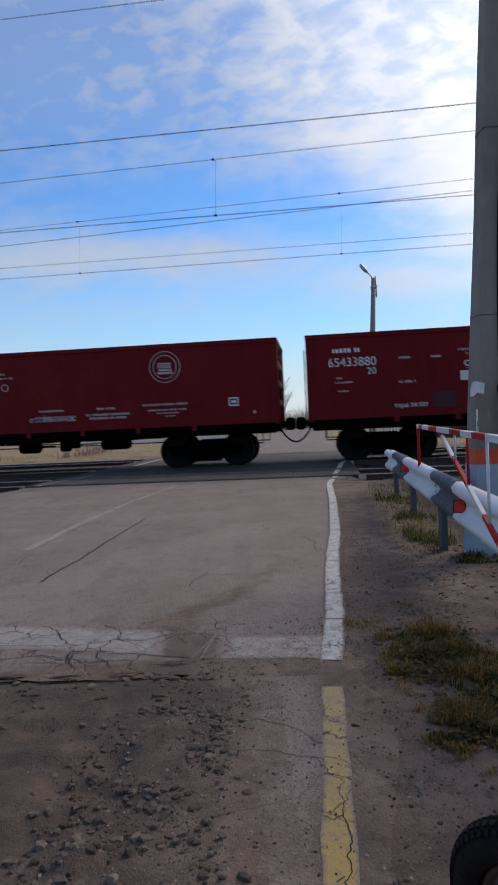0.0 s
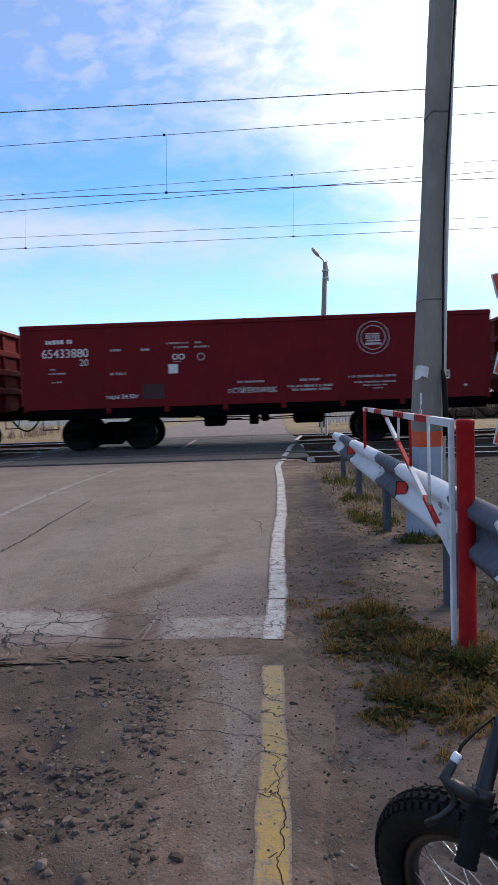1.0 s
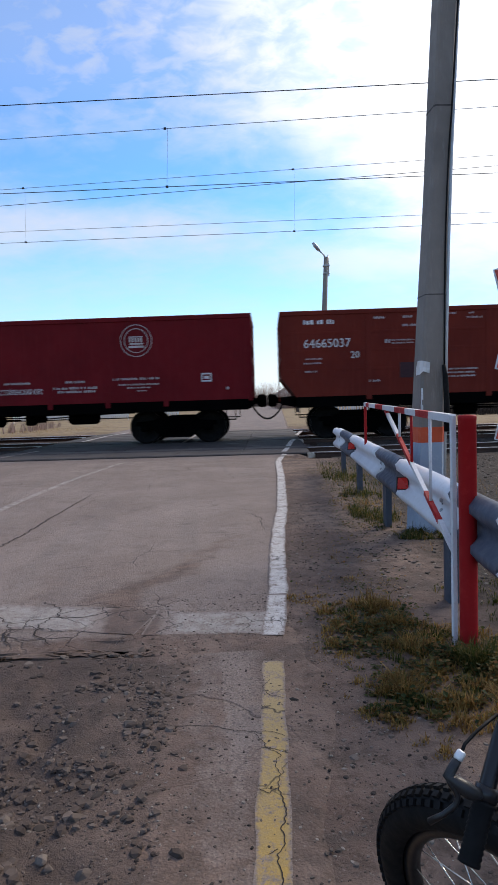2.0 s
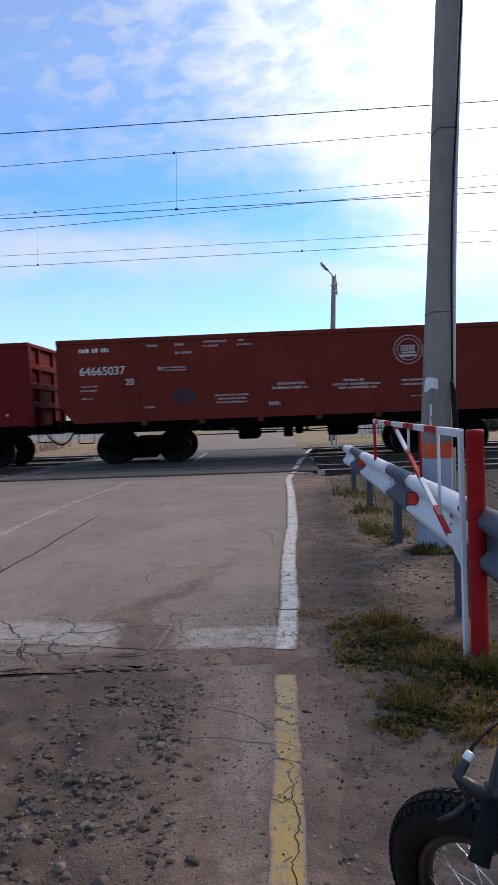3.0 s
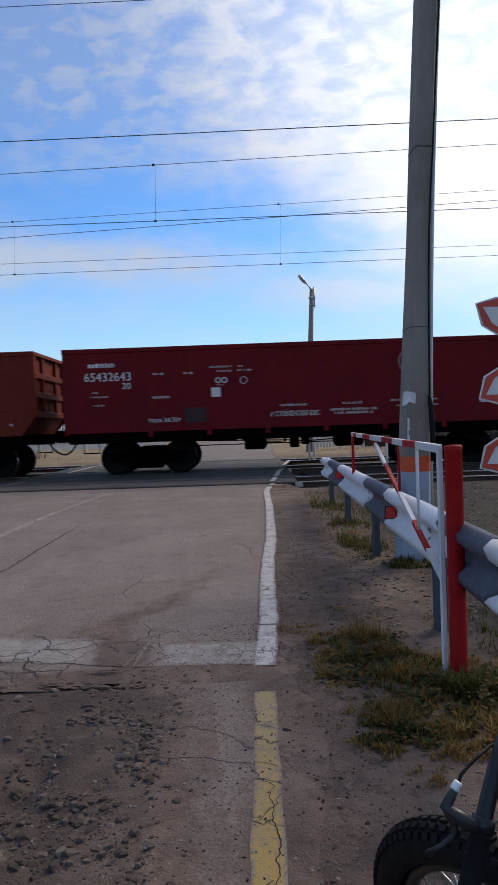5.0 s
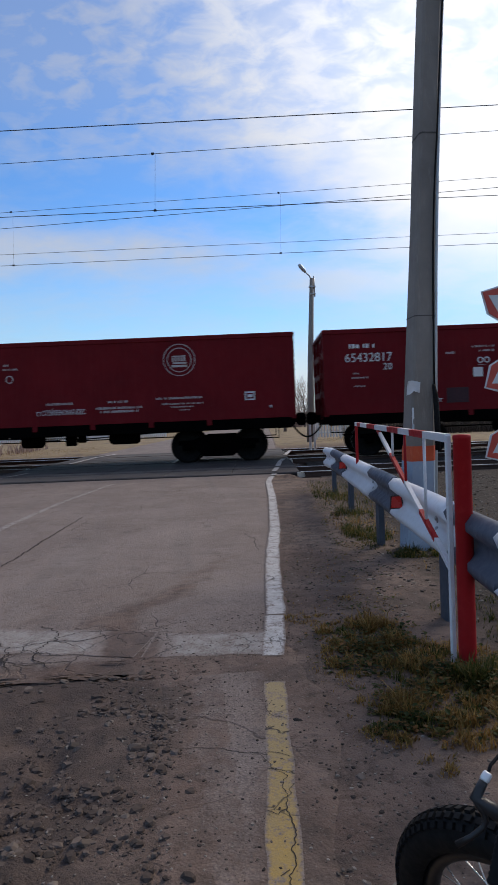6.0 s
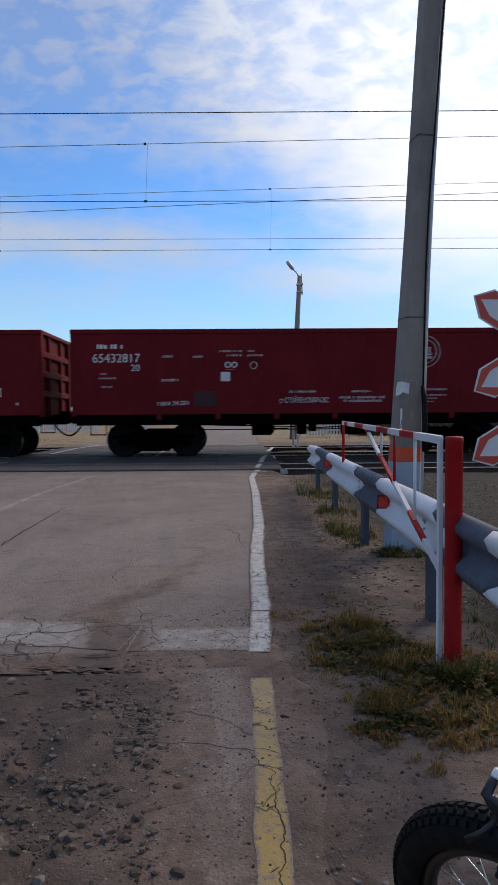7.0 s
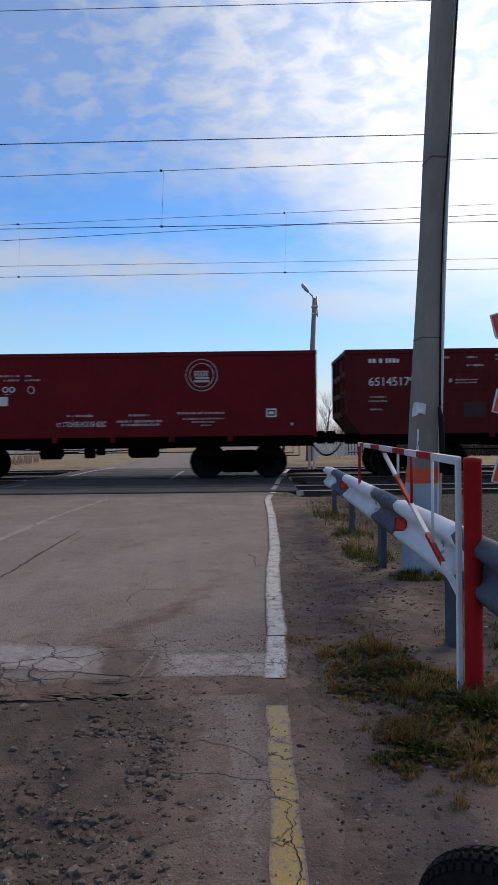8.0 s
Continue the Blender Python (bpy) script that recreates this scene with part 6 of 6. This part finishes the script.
def clod_region(rnd):
    y = rnd.uniform(2.7, 4.8)
    x = rnd.gauss(0.12 + 0.28 * (y - 3.85), 0.17) if rnd.random() < 0.6 else rnd.uniform(-1.5, 0.35)
    if noise.noise(Vector((x * 4, y * 4, 2))) < -0.1:
        return None, None
    return (x, y) if x < road_left(y) + 0.12 else (None, None)


def road_region(rnd):
    y = rnd.uniform(2.6, 5.6)
    x = rnd.uniform(0.2, 1.15)
    return (x, y)


def verge_region(rnd):
    y = rnd.uniform(2.8, 9.0)
    x = road_right(y) + abs(rnd.gauss(0.15, 0.5))
    return (x, y)


def track_region(rnd):
    y = rnd.uniform(5.4, 15.0)
    x = 1.75 + 0.13 * (y - 5) + rnd.uniform(-0.15, 3.2)
    return (x, y)


gravel("gravel", 1500, dirt_region, (0.0025, 0.010), GRAVEL, "loose grey stones and clods on broken earth", 3)
CLOD = island_colors("earth_clod", [(0.055, 0.041, 0.034), (0.078, 0.058, 0.048), (0.105, 0.080, 0.066), (0.145, 0.113, 0.095)], 0.98)
gravel("earth_clods", 2200, clod_region, (0.005, 0.026), CLOD, "brown clods of broken earth", 21)
gravel("gravel", 3600, road_region, (0.0018, 0.0085), GRAVEL, "fine loose grit on asphalt", 4)
gravel("gravel", 4200, verge_region, (0.002, 0.013), GRAVEL, "small stones on the trodden verge", 5)
gravel("gravel", 8000, track_region, (0.005, 0.028), GRAVEL, "scattered crushed stone beside the tracks", 6)


def grass_patch(name, patches, material, label, seed, blade=(0.05, 0.12), leafy=False):
    """Tufts of bent blades, or of small leaves, joined into one."""
    rnd = random.Random(seed)
    verts, faces = [], []
    for cx, cy, rx, ry, n, hk in patches:
        for _ in range(n):
            a, q = rnd.uniform(0, 6.283), rnd.random() ** 0.6
            x, y = cx + rx * q * math.cos(a), cy + ry * q * math.sin(a)
            clump = 0.6 * noise.noise(Vector((x * 5, y * 5, seed))) + 0.6 * noise.noise(Vector((x * 15, y * 15, seed)))
            if clump < 0.0:
                continue
            z = surface(x, y) - 0.005
            h = rnd.uniform(*blade) * hk * (1.15 - 0.5 * q) * (0.5 + 1.9 * max(clump, 0))
            if rnd.random() < 0.03:
                h *= 1.7
            d = rnd.uniform(0, 6.283)
            ox, oy = math.cos(d), math.sin(d)
            b = len(verts)
            if leafy:
                z += h * rnd.random()
                w = rnd.uniform(0.004, 0.013)
                l = w * rnd.uniform(1.2, 2.2)
                up = rnd.uniform(-0.2, 0.9)
                verts += [(x, y, z), (x + ox * l * 0.5 - oy * w, y + oy * l * 0.5 + ox * w, z + up * l * 0.5), (x + ox * l, y + oy * l, z + up * l * 0.7), (x + ox * l * 0.5 + oy * w, y + oy * l * 0.5 - ox * w, z + up * l * 0.5)]
                faces.append((b, b + 1, b + 2, b + 3))
            else:
                bend = rnd.uniform(0.15, 0.95)
                w = rnd.uniform(0.0014, 0.0036)
                pts = []
                for k in range(3):
                    f = k / 2
                    pts.append((x + ox * bend * h * f * f, y + oy * bend * h * f * f, z + h * f * (1 - 0.35 * bend * f)))
                ww = (w, w * 0.8, w * 0.15)
                sx, sy = -oy, ox
                for p, k in zip(pts, ww):
                    verts += [(p[0] - sx * k, p[1] - sy * k, p[2]), (p[0] + sx * k, p[1] + sy * k, p[2])]
                faces += [(b, b + 1, b + 3, b + 2), (b + 2, b + 3, b + 5, b + 4)]
    return tagged(new(name, pydata(name, verts, faces, material, smooth=False)), label, "grass", kind="stuff")


GREEN = [(1.84, 4.34, 0.36, 0.20, 6500, 1.15), (1.56, 4.64, 0.24, 0.28, 2200, 0.6), (1.70, 4.08, 0.26, 0.20, 1500, 0.55), (1.95, 4.20, 0.3, 0.35, 2600, 0.8), (1.30, 4.05, 0.18, 0.12, 900, 0.45),
         (2.42, 6.98, 0.30, 0.18, 2600, 0.9), (2.24, 8.0, 0.22, 0.5, 1800, 1.2), (2.45, 9.4, 0.25, 0.5, 1600, 1.3), (2.66, 11.2, 0.3, 0.7, 1600, 1.3), (2.22, 7.5, 0.15, 0.3, 700, 0.8), (2.2, 5.4, 0.3, 0.3, 700, 0.7),
         (2.5, 4.9, 0.5, 0.5, 1800, 0.9), (2.78, 10.5, 0.5, 1.2, 900, 1.2), (2.95, 12.6, 0.4, 0.8, 700, 1.2), (1.42, 5.15, 0.20, 0.18, 900, 0.5)]
DRY = [(1.42, 5.12, 0.28, 0.26, 4200, 0.85), (1.38, 4.80, 0.28, 0.30, 2600, 0.5), (1.26, 4.12, 0.20, 0.24, 2200, 0.48), (1.52, 4.10, 0.40, 0.28, 5200, 0.75), (1.18, 5.45, 0.16, 0.12, 500, 0.3), (1.62, 4.60, 0.40, 0.34, 2600, 0.6),
       (1.30, 3.75, 0.12, 0.08, 320, 0.35), (1.55, 6.3, 0.20, 0.14, 260, 0.25), (1.48, 5.85, 0.15, 0.08, 200, 0.25), (2.32, 8.6, 0.3, 1.0, 900, 0.7), (2.0, 4.2, 0.35, 0.35, 1800, 0.6), (1.15, 4.6, 0.12, 0.3, 400, 0.25), (1.7, 5.9, 0.2, 0.2, 200, 0.25), (1.45, 5.5, 0.4, 0.5, 500, 0.2), (1.7, 6.8, 0.35, 0.9, 400, 0.2), (1.25, 4.4, 0.25, 0.9, 700, 0.2), (2.9, 7.5, 0.8, 2.0, 1500, 0.6), (3.4, 10.5, 1.0, 2.5, 1500, 0.7)]
grass_patch("grass", GREEN, GRASS, "green grass tufts at the foot of posts", 11)
grass_patch("dry_grass", DRY, DRY_GRASS, "yellow-brown dry grass on the verge", 12)
grass_patch("weeds", [(1.74, 4.48, 0.34, 0.24, 1600, 0.7), (1.45, 4.72, 0.30, 0.28, 1300, 0.7), (1.6, 4.05, 0.36, 0.24, 1300, 0.7), (1.42, 4.95, 0.24, 0.24, 900, 0.6), (2.4, 6.98, 0.24, 0.14, 600, 0.7), (1.26, 4.08, 0.16, 0.16, 700, 0.3), (2.3, 8.3, 0.25, 0.7, 700, 1.2), (2.6, 11, 0.3, 1.2, 600, 1.2), (1.9, 4.25, 0.3, 0.25, 700, 0.7), (1.35, 5.0, 0.35, 0.5, 900, 0.15), (1.5, 6.2, 0.45, 1.0, 500, 0.1), (2.0, 7.4, 0.4, 1.2, 900, 0.12), (2.05, 7.6, 0.22, 0.35, 700, 0.5), (2.15, 8.7, 0.22, 0.4, 700, 0.7), (2.30, 9.8, 0.25, 0.6, 800, 0.8), (2.55, 11.8, 0.3, 0.9, 800, 0.9), (1.62, 5.75, 0.25, 0.3, 500, 0.12), (1.72, 4.42, 0.34, 0.20, 3600, 0.9), (1.90, 4.34, 0.30, 0.22, 3600, 0.9), (1.45, 5.05, 0.30, 0.26, 1200, 0.8), (1.40, 4.15, 0.26, 0.22, 1200, 0.7), (1.22, 4.75, 0.14, 0.4, 900, 0.2)],
            WEED, "low green and brown leafy weeds", 13, leafy=True)
DRYFIELD = [(-12 + 3.1 * (i % 8), 31.5 + 1.9 * (i // 8), 2.6, 1.6, 420, 2.6) for i in range(24) if -12 + 3.1 * (i % 8) < -4.5 + 0.13 * (31.5 + 1.9 * (i // 8) - 18) - 2.5 or -12 + 3.1 * (i % 8) > 7]
grass_patch("dry_grass", DRYFIELD, DRY_GRASS, "dry yellow grass beyond the tracks", 14)


# ---- distance: fence, trees ----
def fence(x0, x1, y, h, label):
    t = thing("fence", None, None, label, "fence", group="far fences", at=pose(x0, y, 0))
    n = max(2, round((x1 - x0) / 2.0))
    for i in range(n + 1):
        x = (x1 - x0) * i / n
        part("post", bm_box(x - 0.04, x + 0.04, -0.04, 0.04, -0.2, h + 0.05, 0.006), FENCE_WHITE, t)
    for z in (0.35, h - 0.12):
        part("rail", bm_box(0, x1 - x0, -0.07, -0.043, z - 0.04, z + 0.04, 0.005), FENCE_WHITE, t)
    k = round((x1 - x0) / 0.16)
    mesh = mesh_of("picket", bm_box(-0.05, 0.05, -0.095, -0.072, 0.10, h, 0.005), FENCE_WHITE)
    for i in range(k):
        o = new("picket", mesh)
        o.parent = t
        o.matrix_basis = pose((i + 0.5) * (x1 - x0) / k, 0, random.uniform(-0.02, 0.02))
    return t


fence(-13.0, -4.5, 52.0, 1.15, "white painted picket fence beyond the road")
fence(-3.2, -0.8, 55.0, 1.1, "short white painted picket fence beyond the road")
fence(7.6, 10.2, 36.0, 1.1, "short white picket fence behind the lamp post")


def bare_tree(seed, height):
    """A leafless tree: a tapered trunk that forks into limbs and many twigs."""
    rnd = random.Random(seed)
    trunk, twigs = bmesh.new(), bmesh.new()

    def grow(p, d, length, rad, level):
        pts, rs = [p], [rad]
        n = 4
        for i in range(n):
            d = (d + Vector((rnd.uniform(-1, 1), rnd.uniform(-1, 1), rnd.uniform(-0.3, 0.5))) * 0.13).normalized()
            p = p + d * length / n
            pts.append(p)
            rs.append(rad * (1 - 0.55 * (i + 1) / n))
        tube(trunk if level < 2 else twigs, pts, rs, (7, 5, 4, 3)[level], caps=False)
        if level == 3:
            return
        for k in range((7, 6, 5)[level]):
            f = rnd.uniform(0.35, 1.0)
            i = min(int(f * n), n - 1)
            q = pts[i].lerp(pts[i + 1], f * n - i)
            a = rnd.uniform(0, 6.283)
            o = Vector((math.cos(a), math.sin(a), 0))
            dd = (d * 0.75 + o * rnd.uniform(0.45, 0.9) + Vector((0, 0, 0.35))).normalized()
            grow(q, dd, length * rnd.uniform(0.38, 0.62), max(rs[i] * 0.5, 0.012), level + 1)

    grow(Vector((0, 0, -0.2)), Vector((0, 0, 1)), height * 0.62, height * 0.017, 0)
    return mesh_of("trunk", trunk, BARK), mesh_of("twigs", twigs, TWIG)


TREE_MESHES = [bare_tree(s, h) for s, h in ((1, 11), (2, 13), (3, 9), (4, 12))]


def tree(x, y, k, s):
    t = thing("tree", None, None, "bare leafless grey-brown tree in the distance", "tree", group="distant trees", at=pose(x, y, 0, 0, 0, random.uniform(0, 360)))
    a, b = TREE_MESHES[k]
    for nm, me in (("trunk", a), ("crown", b)):
        o = new(nm, me)
        o.parent = t
        o.matrix_basis = Matrix.Diagonal((s, s, s, 1))


for i in range(46):
    x = -38 + i * 1.9 + random.uniform(-0.8, 0.8)
    y = 84 + random.uniform(-7, 12)
    if abs(x - (0.3 + SLOPE * y - 1.8)) < 4.0:
        continue
    tree(x, y, i % 4, random.uniform(0.45, 0.72))


def thicket(x0, x1, y, n, h, seed, material=TWIG):
    """Many thin upright twigs: bushes along the horizon, and one added dark backdrop."""
    rnd = random.Random(seed)
    verts, faces = [], []
    for _ in range(n):
        x, yy = rnd.uniform(x0, x1), y + rnd.uniform(-4, 4)
        hh = h * rnd.uniform(0.4, 1.0) * (0.75 + 0.4 * noise.noise(Vector((x * 0.25, seed, 0))))
        lx, ly = rnd.uniform(-0.4, 0.4), rnd.uniform(-0.4, 0.4)
        w = rnd.uniform(0.012, 0.03)
        b = len(verts)
        for f in (0, 0.5, 1):
            for q in range(3):
                a = q * 2.094
                verts.append((x + lx * hh * f * f + w * (1.05 - f) * math.cos(a), yy + ly * hh * f * f + w * (1.05 - f) * math.sin(a), hh * f))
        for k in (0, 3):
            for q in range(3):
                faces.append((b + k + q, b + k + (q + 1) % 3, b + k + 3 + (q + 1) % 3, b + k + 3 + q))
    return tagged(new("thicket", pydata("thicket", verts, faces, material)), "bare brown bushes along the horizon and added dark backdrop twigs", "bushes", kind="stuff")


thicket(-60, 5, 98, 6000, 5.0, 21)
thicket(4, 15, 125, 2200, 6.0, 23)
thicket(-8.3, -7.0, 36, 160, 0.9, 24)
thicket(11.0, 16.0, 88, 800, 4.6, 31)
thicket(0.0, 6.0, 92, 900, 5.0, 32)
# added dark strip behind the tracks, standing in for the darkness below the wagons
thicket(11.0, 46.0, 40, 11000, 1.45, 33, DARK_FILL)
tree(2.75, 80, 1, 0.74)
tree(7.2, 104, 3, 0.75)
tree(13.8, 86, 0, 0.5)
thicket(14, 90, 98, 7000, 6.0, 22)


def far_house():
    """A small whitewashed house with a grey gabled roof, its gable to the road."""
    t = thing("house", None, None, "small whitewashed house with grey gabled roof in the distance", "house", at=pose(21.8, 150, 0))
    part("wall", prism(bmesh.new(), [(-2.6, -0.2), (2.6, -0.2), (2.6, 2.1), (0, 3.7), (-2.6, 2.1)], 0, 7), FENCE_WHITE, t, "whitewashed wall")
    for q in (-1, 1):
        part("roof", prism(bmesh.new(), [(0, 3.72), (q * 3.0, 1.86), (q * 3.0, 1.98), (0, 3.86)], -0.3, 7.3), SLEEPER, t, "grey roof slope")
    part("window", bm_box(-0.5, 0.5, -0.04, 0.02, 0.8, 1.7, 0.01), BLACK_PLASTIC, t, "dark window")
    return t


def far_lamp():
    t = thing("street_lamp", None, None, "far wooden street lamp with one slanted head", "street lamp", at=pose(9.72, 60, 0))
    part("pole", tube(bmesh.new(), [(0.0, 0, -0.2), (0.0, 0, 5.15)], [0.15, 0.10], 8), BARK, t)
    part("arm", tube(bmesh.new(), [(0.0, 0, 5.1), (-0.12, 0, 5.35)], 0.03, 6), GALV, t)
    part("lamp_head", tube(bmesh.new(), [(-0.10, 0, 5.32), (-0.2, 0, 5.5), (-0.36, 0, 5.7)], [0.05, 0.08, 0.05], 8), GALV, t)
    return t


def pale_post(x, y):
    t = thing("post", None, None, "pale painted steel post beside the far track", "post", group="far posts", at=pose(x, y, 0))
    part("pipe", lathe(bmesh.new(), [(0.045, -0.3), (0.045, 1.15), (0.035, 1.18), (0.0, 1.19)], 12, axis="z"), FENCE_WHITE, t)
    return t


far_house()
far_lamp()
pale_post(5.17, 25.5)
pale_post(5.36, 25.6)


# ---- what moves ----
TRAIN_X = [(0.0, 2.50), (1.0, -4.17), (3.0, -17.38), (4.0, -23.88), (6.5, -40.41), (8.0, -50.43)]   # front edge of the second wagon


def train_x(t):
    """Smooth way of the train between the known places."""
    ts, xs = [p[0] for p in TRAIN_X], [p[1] for p in TRAIN_X]
    v = [(xs[min(i + 1, len(xs) - 1)] - xs[max(i - 1, 0)]) / (ts[min(i + 1, len(xs) - 1)] - ts[max(i - 1, 0)]) for i in range(len(xs))]
    i = max(k for k in range(len(ts) - 1) if ts[k] <= t + 1e-9)
    h = ts[i + 1] - ts[i]
    s = (t - ts[i]) / h
    return ((2 * s ** 3 - 3 * s ** 2 + 1) * xs[i] + (s ** 3 - 2 * s ** 2 + s) * h * v[i] + (-2 * s ** 3 + 3 * s ** 2) * xs[i + 1] + (s ** 3 - s ** 2) * h * v[i + 1])


BIKE_Y = [(0, -0.018), (1.0, -0.015), (2.5, -0.010), (3.0, -0.030), (3.5, -0.032), (4.0, -0.024), (4.5, -0.036), (5.8, -0.034), (6.5, -0.026), (7.0, -0.020), (8.0, -0.028)]   # it is rolled back a little


def motions():
    walk(BIKE, [(t, pose(0.025 + 0.25 * d, d + 0.006, 0)) for t, d in BIKE_Y])
    times = [0.1 * i for i in range(81)]
    xs = [train_x(t) for t in times]
    for k, car in enumerate(TRAIN):
        walk(car, [(t, TRACK @ pose(x + CAR_L / 2 + (k - 1) * PITCH, 21.565, RAIL_Z + 0.10)) for t, x in zip(times, xs)])
        for o in car.children_recursive:
            if o.name.startswith("wheelset"):
                p = o.location.copy()
                walk(o, [(t, pose(p.x, p.y, p.z, 0, math.degrees((x - xs[0]) / WHEEL_R), 0)) for t, x in zip(times, xs)])


motions()
